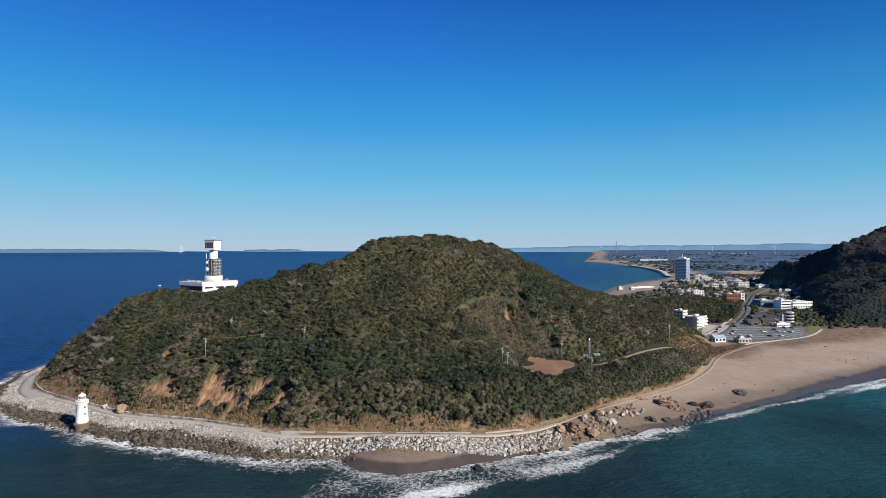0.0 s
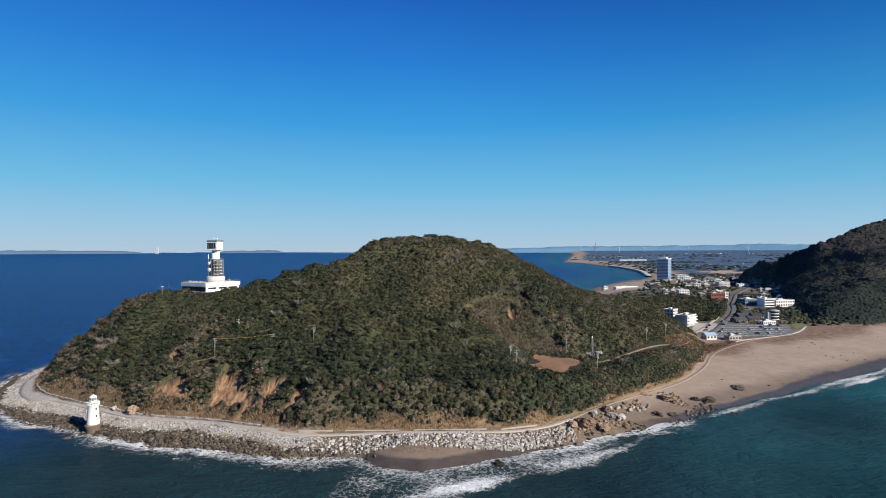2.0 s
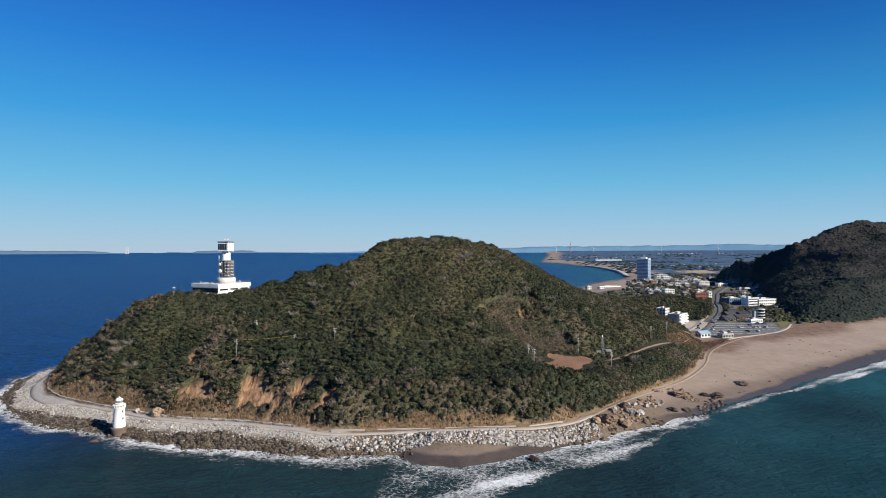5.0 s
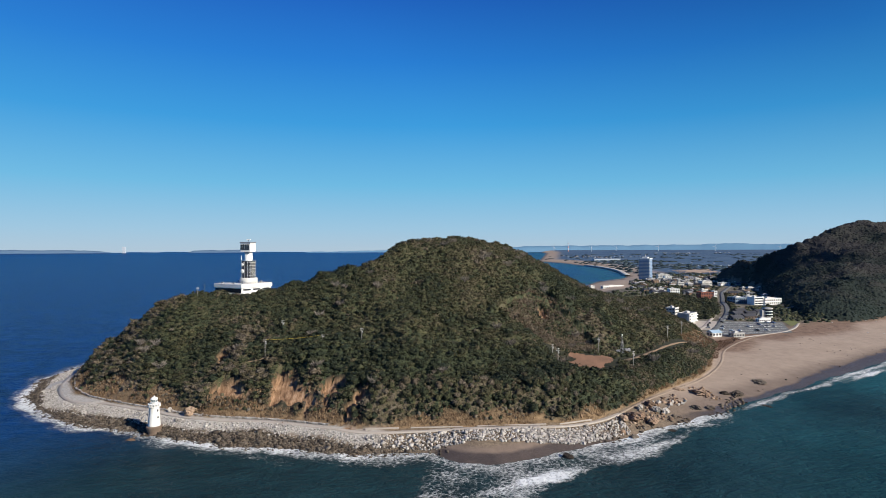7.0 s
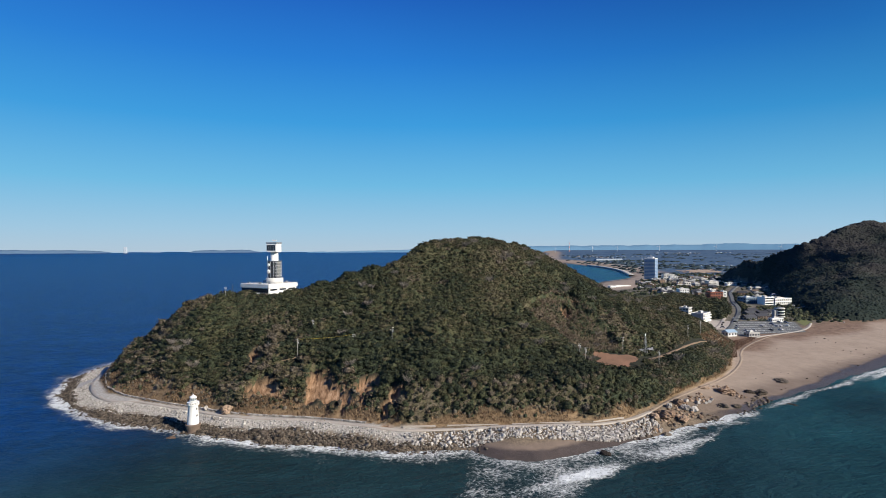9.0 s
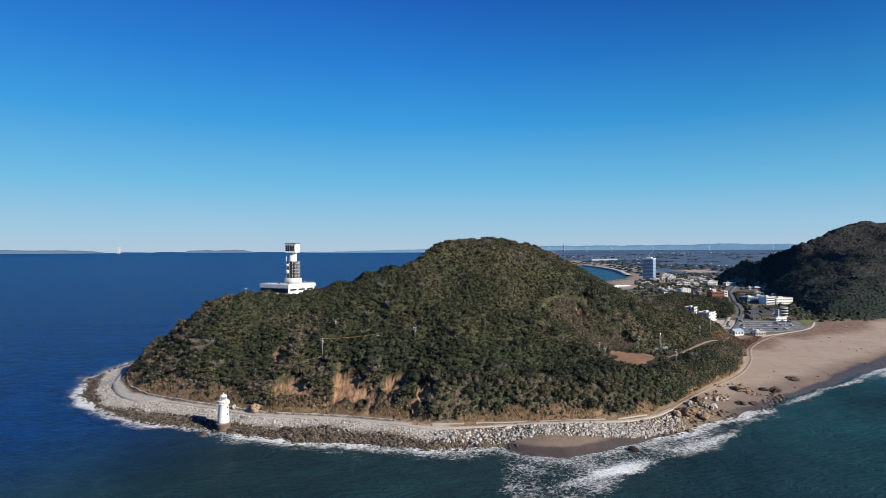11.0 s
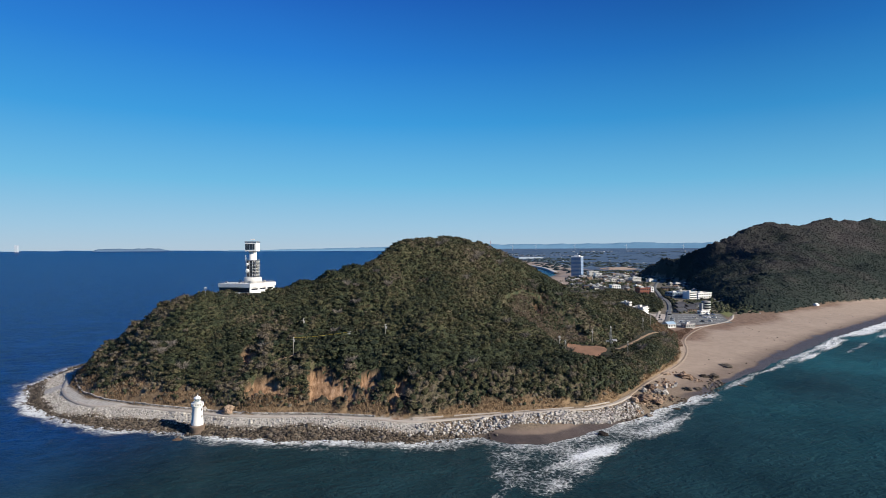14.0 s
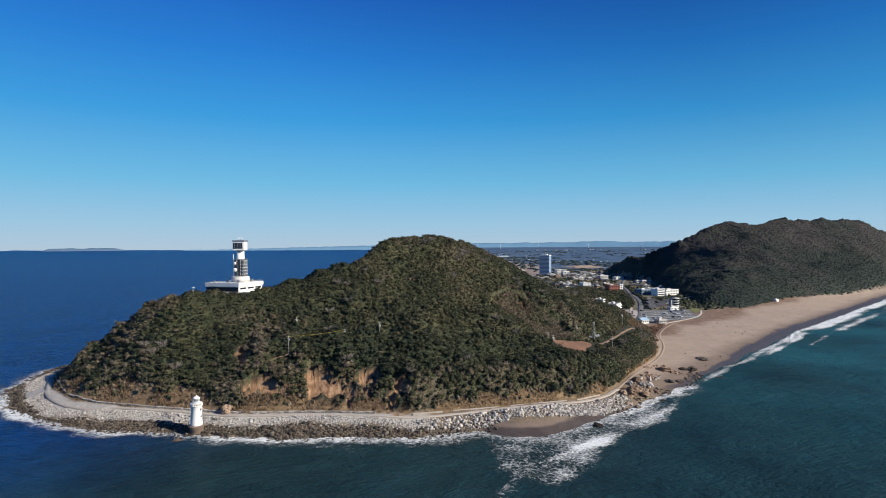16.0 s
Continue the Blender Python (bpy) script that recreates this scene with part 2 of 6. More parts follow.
CLIFFS = [(-107, 264, 7), (-101, 258, 6.5), (-94, 253, 4.5), (-86, 255, 5.8), (-72, 247, 5), (-76, 241, 4.5), (-135, 269, 6), (-128, 265, 4), (-143, 294, 5), (36, 345, 3), (44, 360, 3)]


def cliffs(x, y):
    """Bare earth slips on the sea face of the slope."""
    out = np.zeros(np.shape(x))
    for cx, cy, r in CLIFFS:
        rr = np.hypot(x - cx, (y - cy) * 0.8) + (fbm(x, y, 7, 31, 3) - 0.5) * 11 + (vnoise(x, y, 2.2, 32) - 0.5) * 5.5
        out = np.maximum(out, 1 - smooth(r * 0.72, r * 1.12, rr))
    return out


def ground(x, y):
    """Height of the bare ground."""
    x, y = np.asarray(x, float), np.asarray(y, float)
    d = coast(x, y)
    wide = 17 + 58 * smooth(55, 150, x)
    t = np.clip(d / wide, 0, 1)
    flat = 5.2 * t**0.85 + 3.0 * smooth(60, 170, d) * smooth(120, 220, x) + 5.0 * smooth(470, 640, y) * smooth(0, 80, d) * smooth(150, 260, x)
    flat = flat + (fbm(x, y, 30, 21) - 0.5) * 1.2 * smooth(25, 60, d) * smooth(60, 120, x) * (1 - smooth(430, 470, y))
    sea = np.maximum(0.10 * d, -9) - 0.15
    hill, f = mound(x, y, TOE, RIDGE, 6, 9)
    dip = 10 * np.exp(-(((x - 55) / 46) ** 2 + ((y - 318) / 30) ** 2))
    dip = dip + 7 * np.exp(-(((x - 58) / 34) ** 2 + ((y - 284) / 13) ** 2))
    hill = np.where(hill > 0, np.maximum(hill - dip * smooth(0.05, 0.25, f), 0), 0)
    dip = 6 * np.exp(-(((x - 38) / 16) ** 2 + ((y - 272) / 13) ** 2))
    hill = np.where(hill > 0, np.maximum(hill - dip * smooth(0.05, 0.25, f), 0), 0)
    level = 1 - smooth(0.8, 1.35, np.hypot((x - 53) / 19, (y - 302) / 11))
    hill = np.where(inside(x, y, TOE), hill * (1 - level) + (15.6 + 0.30 * (y - 298) - flat) * level, hill)
    hill = np.where(hill > 0, np.maximum(hill - 3.6 * cliffs(x, y), 0.3), 0)
    big, f2 = mound(x, y, TOE2, RIDGE2, 12, 18, 36)
    return np.where(d > 0, flat + hill + big, sea) + lift(x, y)
# ---- end of plan ----


def at(x, y, sink=0.0):
    return float(ground(np.array([x]), np.array([y]))[0]) - sink


def spaced(*runs):
    """Coordinates of a grid: runs of (from, to, step)."""
    out = []
    for a, b, s in runs:
        out += list(np.arange(a, b, s))
    return np.array(sorted(set(out + [runs[-1][1]])))


def sheet(name, xs, ys, height, material, attrs=None, keep=None):
    gx, gy = np.meshgrid(xs, ys)
    z = height(gx, gy)
    n, m = len(xs), len(ys)
    co = np.stack([gx, gy, z], -1).reshape(-1, 3)
    i = np.arange(n * m).reshape(m, n)
    quads = np.stack([i[:-1, :-1], i[:-1, 1:], i[1:, 1:], i[1:, :-1]], -1).reshape(-1, 4)
    if keep is not None:
        ok = keep(gx, gy).reshape(-1)
        quads = quads[ok[quads].any(1)]
    me = mesh_of(name, co, quads)
    for key, fn in (attrs or {}).items():
        me.attributes.new(key, "FLOAT", "POINT").data.foreach_set("value", np.asarray(fn(gx, gy), np.float32).reshape(-1))
    me.materials.append(material)
    me.polygons.foreach_set("use_smooth", np.ones(len(me.polygons), bool))
    return new(name, me)


def mesh_of(name, co, faces):
    """A mesh from arrays: co (n, 3) and faces (m, k), all of k corners."""
    me = bpy.data.meshes.new(name)
    faces = np.asarray(faces, np.int32)
    k = faces.shape[1]
    me.vertices.add(len(co))
    me.vertices.foreach_set("co", np.asarray(co, np.float32).reshape(-1))
    me.loops.add(faces.size)
    me.loops.foreach_set("vertex_index", faces.reshape(-1))
    me.polygons.add(len(faces))
    me.polygons.foreach_set("loop_start", np.arange(0, faces.size, k, dtype=np.int32))
    me.polygons.foreach_set("loop_total", np.full(len(faces), k, np.int32))
    me.update(calc_edges=True)
    me.validate()
    return me


# ---- ground and sea ----
def near_line(x, y, line):
    return line_dist(x, y, line)[0]


TRACK = [(184, 417), (165, 396), (146, 372), (128, 352), (104, 330), (84, 318), (66, 312), (40, 308)]
PLOT = (51, 301)
ACCESS = [(-133, 284), (-119, 285), (-104, 288), (-90, 290), (-78, 288), (-68, 283), (-58, 280), (-46, 279), (-35, 280), (-23, 281), (-12, 282), (0, 284), (12, 285), (26, 288), (38, 294)]


def reeds(x, y):
    """The strip of dry reeds and grass along the foot of the slope."""
    dt, _ = line_dist(x, y, TOE[:19])
    band = (12 - 5 * smooth(-78, -58, x) - 5 * smooth(30, 60, x)) * np.clip(fbm(x, y, 15, 41) * 3.2 - 1.1, 0.10, 1.35)
    band = band + 10 * (1 - smooth(-200, -160, x)) * (0.5 + vnoise(x, y, 12, 43))
    clearing = 1 - smooth(5, 9, near_line(x, y, [(150, 374), (168, 394), (190, 425), (204, 446)]) + (fbm(x, y, 10, 42) - 0.5) * 6)
    return np.where(inside(x, y, TOE), np.maximum(1 - smooth(band * 0.6, band, dt), clearing), 1 - smooth(0.3, 1.2, dt))


def pale_bank(x, y):
    """Bleached gravel under the upper stones of the sea wall."""
    d = line_dist(x, y, TOE[:15])[0]
    w_ = 10 + 4 * (1 - smooth(-230, -180, x)) + (fbm(x, y, 7, 37) - 0.5) * 4
    return np.where(inside(x, y, TOE), 0, 1 - smooth(w_ - 1.5, w_ + 0.5, d)) * (1 - smooth(-66, -58, x))


def sandy(x, y):
    return np.maximum(smooth(60, 100, x), smooth(-48, -36, x) * (1 - smooth(30, 44, x)) * (1 - smooth(8, 11, coast(x, y))))


def heath(x, y):
    """Dry brown scrub between the sand and the woods."""
    up = coast(x, y) + (fbm(x, y, 40, 51) - 0.5) * 36
    return smooth(62, 78, up) * smooth(150, 200, x) * (1 - smooth(230, 260, up)) * (1 - smooth(1500, 1600, x)) * (1 - smooth(455, 475, y - 0.55 * (x - 250)))


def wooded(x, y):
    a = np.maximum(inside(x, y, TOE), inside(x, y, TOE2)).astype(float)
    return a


def town(x, y):
    return smooth(440, 470, y - 0.55 * np.clip(x - 250, 0, 400)) * smooth(150, 230, x) * (1 - wooded(x, y)) * smooth(20, 60, coast(x, y) - 75 * smooth(900, 1000, y))


g = Mat("ground_surface", 0.95, spec=0.15)
pos = g.node("ShaderNodeSeparateXYZ", Vector=g.geo.outputs["Position"])
nz, big, mid, fine = g.noise(0.9, 6, 0.7), g.noise(0.03, 5), g.noise(0.18, 5), g.noise(3.0, 4)
rock = g.ramp(nz, (0.3, (0.075, 0.058, 0.042)), (0.5, (0.16, 0.125, 0.09)), (0.72, (0.24, 0.19, 0.14)))
sand = g.ramp(g.math("ADD", g.math("MULTIPLY", mid, 0.6), g.math("MULTIPLY", big, 0.4)), (0.30, (0.25, 0.195, 0.152)), (0.46, (0.30, 0.237, 0.186)), (0.66, (0.35, 0.28, 0.22)))
wetsand = g.ramp(mid, (0.35, (0.058, 0.048, 0.044)), (0.65, (0.088, 0.071, 0.062)))
dry = g.math("ADD", g.attr("shore"), g.math("MULTIPLY", g.math("SUBTRACT", big, 0.5), 10.0))
sand = g.mix(g.step(dry, 13.0, 26.0), g.ramp(mid, (0.3, (0.165, 0.127, 0.10)), (0.7, (0.205, 0.16, 0.128))), sand)
damp = g.math("ADD", g.attr("wet"), g.math("MULTIPLY", g.math("SUBTRACT", g.noise(0.06, 4), 0.5), 0.9))
damp = g.step(damp, 0.35, 0.6)
sand = g.mix(damp, sand, wetsand)
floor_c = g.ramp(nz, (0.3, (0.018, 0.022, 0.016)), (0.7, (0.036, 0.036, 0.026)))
reed = g.ramp(nz, (0.3, (0.13, 0.088, 0.05)), (0.7, (0.27, 0.19, 0.115)))
gully = g.noise(0.5, 6, 0.7, stretch=(1.6, 0.5, 0.35))
cliff = g.ramp(gully, (0.34, (0.095, 0.056, 0.034)), (0.46, (0.22, 0.13, 0.075)), (0.56, (0.31, 0.195, 0.118)), (0.68, (0.43, 0.30, 0.20)))
heathc = g.ramp(g.math("ADD", g.math("MULTIPLY", mid, 0.6), g.math("MULTIPLY", nz, 0.4)), (0.36, (0.10, 0.070, 0.050)), (0.5, (0.175, 0.118, 0.085)), (0.64, (0.255, 0.178, 0.132)))
townc = g.ramp(mid, (0.3, (0.065, 0.07, 0.048)), (0.5, (0.12, 0.105, 0.082)), (0.7, (0.21, 0.185, 0.155)))
c = g.mix(g.attr("sand"), rock, sand)
c = g.mix(g.attr("pale"), c, g.ramp(nz, (0.3, (0.26, 0.245, 0.22)), (0.7, (0.48, 0.455, 0.415))))
c = g.mix(g.attr("town"), c, townc)
c = g.mix(g.attr("heath"), c, heathc)
# Far plain and its strips: the blue of aerial haze is put into the colour.
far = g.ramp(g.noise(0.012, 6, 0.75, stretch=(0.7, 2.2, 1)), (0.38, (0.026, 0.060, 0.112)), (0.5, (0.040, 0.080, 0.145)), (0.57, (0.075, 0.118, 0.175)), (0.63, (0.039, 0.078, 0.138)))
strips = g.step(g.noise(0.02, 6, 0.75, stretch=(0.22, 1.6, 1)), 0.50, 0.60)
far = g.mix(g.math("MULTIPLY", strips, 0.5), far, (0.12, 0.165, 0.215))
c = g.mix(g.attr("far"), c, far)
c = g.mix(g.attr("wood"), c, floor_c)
c = g.mix(g.attr("reed"), c, reed)
c = g.mix(g.attr("bare"), c, cliff)
g.rough(g.math("SUBTRACT", 0.95, g.math("MULTIPLY", g.math("MULTIPLY", damp, g.attr("sand")), 0.6)))
g.color(c).bump(g.math("ADD", nz, g.math("MULTIPLY", fine, 0.4)), 0.5, 0.35)

XS = spaced((-5000, -600, 220), (-600, -300, 20), (-300, 120, 1.7), (120, 200, 2.4), (200, 420, 5), (420, 1300, 9), (1300, 2000, 70), (2000, 5000, 250))
YS = spaced((-5000, -400, 230), (-400, 140, 30), (140, 190, 5), (190, 310, 1.6), (310, 400, 2.4), (400, 640, 4.5), (640, 1000, 9), (1000, 1300, 14), (1300, 3300, 40), (3300, 4900, 120))


def in_world(x, y):
    return np.hypot(x, y) < 4900


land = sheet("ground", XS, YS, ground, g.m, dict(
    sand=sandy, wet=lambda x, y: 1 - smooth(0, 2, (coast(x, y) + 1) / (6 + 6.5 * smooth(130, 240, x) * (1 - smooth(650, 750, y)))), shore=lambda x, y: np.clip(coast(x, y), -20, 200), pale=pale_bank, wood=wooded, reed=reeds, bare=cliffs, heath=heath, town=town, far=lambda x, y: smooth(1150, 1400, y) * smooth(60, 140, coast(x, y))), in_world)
tagged(land, "wooded cape, sandy beach and coastal plain", "ground", kind="structure")


BREAKER = [(-62, 152), (-34, 173), (-5, 186.5), (38, 208), (62, 222), (84, 240)]
LACE = [(-52, 214), (-62, 172), (-46, 140), (-6, 160), (16, 192), (-10, 206), (-28, 202), (-40, 214)]


def surf(x, y):
    """How much broken white water lies on the sea: a collar at the rocks, the breaker off the spit and the lines off the beach."""
    d = -coast(x, y)
    n = vnoise(x, y, 24, 61)
    collar = np.maximum((1 - smooth(4.0, 8.0 + 8 * n * n, d)) * (0.68 + 0.42 * vnoise(x, y, 34, 62)), (1 - smooth(6.0, 18.0 + 10 * n, d)) * (0.42 + 0.36 * vnoise(x, y, 17, 63))) * (1 - smooth(90, 130, x))
    wob = (fbm(x, y, 18, 64, 3) - 0.5) * (9 - 3.5 * smooth(120, 220, x))
    near = line_dist(x, y, BREAKER)[0]
    crest = np.exp(-(((near + wob * 1.1) / 6.6) ** 2)) * (0.46 + 0.75 * vnoise(x, y, 19, 66)) * (0.62 + 0.38 * smooth(-60, -15, x))
    behind = np.where(inside(x, y, BREAKER + [(84, 262), (40, 235), (5, 214), (-20, 203)]), 0.34 + 0.45 * vnoise(x, y, 13, 67), 0)
    dl = line_dist(x, y, LACE, True)[0]
    lace = np.where(inside(x, y, LACE), smooth(0, 16, dl + wob * 0.8), 0) * (0.36 + 0.44 * vnoise(x, y, 16, 68))
    e = d + wob
    right = smooth(80, 130, x) * (1 - smooth(900, 1000, y))
    lines = np.exp(-(((e - 3) / 3.6) ** 2)) * (0.62 + 0.3 * smooth(200, 300, x)) + smooth(170, 260, x) * (np.exp(-(((e - 10) / (3.2 + 3 * smooth(300, 430, x))) ** 2)) * 0.9 + np.exp(-(((e - 26) / (2.4 + 4 * smooth(300, 430, x))) ** 2)) * 0.85 * smooth(230, 320, x)) * (0.5 + 0.5 * smooth(0.15, 0.5, vnoise(x, y, 45, 69)))
    wash = right * (np.clip(lines, 0, 0.95) + 0.25 * (1 - smooth(4, 34, d)) * vnoise(x, y, 30, 70))
    return np.clip(np.maximum.reduce([collar, crest, behind, lace, wash]), 0, 1)


def shallow(x, y):
    return (1 - smooth(150, 420, -coast(x, y))) * smooth(-300, -120, x - 0.9 * (y - 230)) * (1 - smooth(500, 700, y))


w = Mat("sea_water", 0.28, spec=0.04)
w.p.inputs["IOR"].default_value = 1.33
deep = w.ramp(w.noise(0.012, 4), (0.35, (0.0008, 0.026, 0.122)), (0.65, (0.0014, 0.036, 0.150)))
teal = w.ramp(w.noise(0.02, 4), (0.35, (0.008, 0.025, 0.032)), (0.65, (0.014, 0.042, 0.051)))
body = w.mix(w.attr("shallow"), deep, teal)
clear = w.math("MULTIPLY", w.attr("bright"), w.step(w.noise(0.014, 4, 0.55), 0.32, 0.62))
body = w.mix(clear, body, (0.018, 0.086, 0.103))
ripple = w.math("ADD", w.math("MULTIPLY", w.noise(0.075, 6, 0.72, stretch=(0.8, 1.0, 1), distort=0.6), 0.6), w.math("MULTIPLY", w.noise(0.26, 5, 0.7, stretch=(0.7, 1.2, 1)), 0.4))
# Light and dark of wavelets and streaks is put into the body colour.
tone = w.node("ShaderNodeHueSaturation", Color=body)
w.put(tone.inputs["Value"], w.math("ADD", w.math("MULTIPLY", w.step(ripple, 0.40, 0.58), 1.0), w.math("MULTIPLY", w.noise(0.02, 5, 0.65, stretch=(0.35, 2.2, 1)), 0.55)))
body = w.mix(w.math("SUBTRACT", 0.8, w.math("MULTIPLY", w.attr("shallow"), 0.58)), body, tone.outputs[0])
lace = w.noise(0.55, 10, 0.8, distort=0.9)
streak = w.noise(0.05, 5, 0.6)
cells = w.t.nodes.new("ShaderNodeTexVoronoi")
cells.feature = "DISTANCE_TO_EDGE"
warp = w.node("ShaderNodeTexNoise", Vector=w.geo.outputs["Position"], Scale=0.3, Detail=4.0)
bent = w.t.nodes.new("ShaderNodeVectorMath")
bent.operation = "MULTIPLY_ADD"
w.put(bent.inputs[0], warp.outputs["Color"])
bent.inputs[1].default_value = (6, 6, 0)
w.put(bent.inputs[2], w.geo.outputs["Position"])
w.put(cells.inputs["Vector"], bent.outputs[0])
cells.inputs["Scale"].default_value = 0.42
net = w.math("MULTIPLY", w.math("SUBTRACT", w.step(cells.outputs["Distance"], 0.16, 0.0), 0.3), 0.20)
foamy = w.math("ADD", w.math("ADD", w.attr("surf"), net), w.math("MULTIPLY", w.math("SUBTRACT", w.math("ADD", w.math("MULTIPLY", lace, 0.75), w.math("MULTIPLY", streak, 0.25)), 0.5), 2.1))
foam = w.math("MULTIPLY", w.step(foamy, 0.60, 1.0), w.step(w.attr("surf"), 0.05, 0.3))
w.color(w.mix(foam, body, (0.72, 0.75, 0.75)))
w.rough(w.math("ADD", w.math("MULTIPLY", foam, 0.5), 0.3))
chop = w.math("ADD", w.noise(0.10, 6, 0.66, stretch=(0.8, 1.2, 1), distort=0.4), w.math("MULTIPLY", w.noise(0.5, 4, 0.6, stretch=(0.8, 1.4, 1)), 0.4))
w.bump(w.math("ADD", chop, w.math("MULTIPLY", foam, 0.3)), 0.8, 2.6)


def swell(x, y):
    return (fbm(x, y, 26, 71, 3) - 0.5) * 0.5 * (1 - smooth(700, 1200, np.hypot(x, y))) + lift(x, y)


XW = spaced((-5000, -800, 210), (-800, -330, 16), (-330, 260, 2.4), (260, 700, 5), (700, 800, 12), (800, 2000, 60), (2000, 5000, 250))
YW = spaced((-5000, -400, 230), (-400, 60, 30), (60, 130, 6), (130, 350, 2.2), (350, 600, 4), (600, 700, 10), (700, 2000, 40), (2000, 4900, 130))
sea = sheet("water", XW, YW, swell, w.m, dict(surf=surf, shallow=shallow, bright=lambda x, y: (0.6 * smooth(40, 160, x) + 0.4 * smooth(130, 260, x)) * (1 - smooth(40, 270, -coast(x, y))) * 0.97), in_world)
tagged(sea, "deep blue sea with white surf along the shore", "sea", kind="structure")

# ---- helpers for things ----
def box(bm, x0, x1, y0, y1, z0, z1, bevel=0.0):
    v = [bm.verts.new((x, y, z)) for z in (z0, z1) for x, y in ((x0, y0), (x1, y0), (x1, y1), (x0, y1))]
    f = [(0, 3, 2, 1), (4, 5, 6, 7), (0, 1, 5, 4), (1, 2, 6, 5), (2, 3, 7, 6), (3, 0, 4, 7)]
    faces = [bm.faces.new([v[i] for i in q]) for q in f]
    if bevel:
        bmesh.ops.bevel(bm, geom=list({e for fc in faces for e in fc.edges}), offset=bevel, segments=1, affect="EDGES")
    return bm


def boxed(*a, bevel=0.0):
    return box(bmesh.new(), *a, bevel=bevel)


def turned(profile, n=24, start=0.0, smooth_it=True):
    """A solid of revolution from (radius, height) pairs."""
    bm = bmesh.new()
    rings = []
    for r, z in profile:
        rings.append([bm.verts.new((r * math.cos(start + 2 * math.pi * k / n), r * math.sin(start + 2 * math.pi * k / n), z)) for k in range(n)])
    for a, b in zip(rings, rings[1:]):
        for k in range(n):
            fc = bm.faces.new((a[k], a[(k + 1) % n], b[(k + 1) % n], b[k]))
            fc.smooth = smooth_it
    bm.faces.new(rings[0][::-1])
    bm.faces.new(rings[-1])
    return bm


def tube(bm, a, b, r, n=6):
    a, b = Vector(a), Vector(b)
    q = (b - a).to_track_quat("Z", "Y")
    ends = [[bm.verts.new(p + q @ Vector((r * math.cos(2 * math.pi * k / n), r * math.sin(2 * math.pi * k / n), 0))) for k in range(n)] for p in (a, b)]
    for k in range(n):
        bm.faces.new((ends[0][k], ends[0][(k + 1) % n], ends[1][(k + 1) % n], ends[1][k]))
    bm.faces.new(ends[0][::-1])
    bm.faces.new(ends[1])
    return bm


def mesh(name, bm, material):
    me = bpy.data.meshes.new(name)
    bm.to_mesh(me)
    bm.free()
    me.materials.append(material)
    return me


def part(name, bm, material, parent, label="", where=None):
    ob = new(name, bm if isinstance(bm, bpy.types.Mesh) else mesh(name, bm, material))
    ob.parent = parent
    if where is not None:
        ob.matrix_basis = where
    return tagged(ob, label)


def thing(name, where, label, category, group=""):
    ob = new(name)
    ob.empty_display_size = 0.5
    ob.matrix_basis = where
    return tagged(ob, label, category, group)


# ---- lighthouse ----
LH = (-161.5, 251.5)
lh = thing("lighthouse", pose(*LH, 0), "short white round lighthouse on a brown stained plinth", "lighthouse")
part("plinth", turned([(2.9, -2.5), (2.6, -0.4), (2.55, 0.9), (2.95, 2.2), (3.3, 3.1), (3.35, 3.6), (3.15, 3.8)], 24, smooth_it=False), PLINTH, lh, "brown weathered plinth")
tower = part("tower", turned([(2.55, 3.7), (2.5, 4.2), (2.08, 11.6), (2.15, 11.8), (2.55, 12.2)], 32), WHITE, lh)
part("gallery", turned([(2.55, 12.15), (2.62, 12.25), (2.62, 12.5), (1.2, 12.5)], 32, smooth_it=False), WHITE, lh)
pier = mesh("baluster", boxed(-0.2, 0.2, -0.16, 0.16, 12.5, 13.35, bevel=0.03), WHITE)
for k in range(14):
    part("baluster", pier, None, lh, where=pose(0, 0, 0, 0, 0, 360 / 14 * k) @ pose(0, -2.4, 0))
part("parapet_cap", turned([(2.22, 13.3), (2.58, 13.3), (2.58, 13.45), (2.22, 13.45)], 32, smooth_it=False), WHITE, lh)
part("lantern_base", turned([(1.55, 12.5), (1.55, 14.0), (1.65, 14.05), (1.65, 14.15)], 20), WHITE, lh)
part("lantern", turned([(1.3, 14.1), (1.3, 15.3)], 12, smooth_it=False), LAMPGLASS, lh, "glazed lantern")
bar = mesh("glazing_bar", boxed(-0.05, 0.05, -0.05, 0.05, 14.1, 15.35), WHITE)
for k in range(8):
    part("glazing_bar", bar, None, lh, where=pose(0, 0, 0, 0, 0, 45 * k) @ pose(0, -1.32, 0))
part("dome", turned([(1.58, 15.3), (1.55, 15.45), (1.35, 15.85), (0.85, 16.2), (0.3, 16.35), (0.2, 16.7), (0.05, 17.0)], 20), WHITE, lh)
slot = mesh("window", boxed(-0.28, 0.28, -0.12, 0.12, 0, 0.9), DARKGLASS)
part("window", slot, None, lh, where=pose(0, 0, 10.2, 0, 0, 60) @ pose(0, -2.13, 0))
part("window", slot, None, lh, where=pose(0, 0, 7.2, 0, 0, 60) @ pose(0, -2.28, 0))
part("door", boxed(-0.5, 0.5, -0.1, 0.1, 0, 2.1), STEEL, lh, "grey steel door", where=pose(0, 0, 3.8, 0, 0, 160) @ pose(0, -2.48, 0))

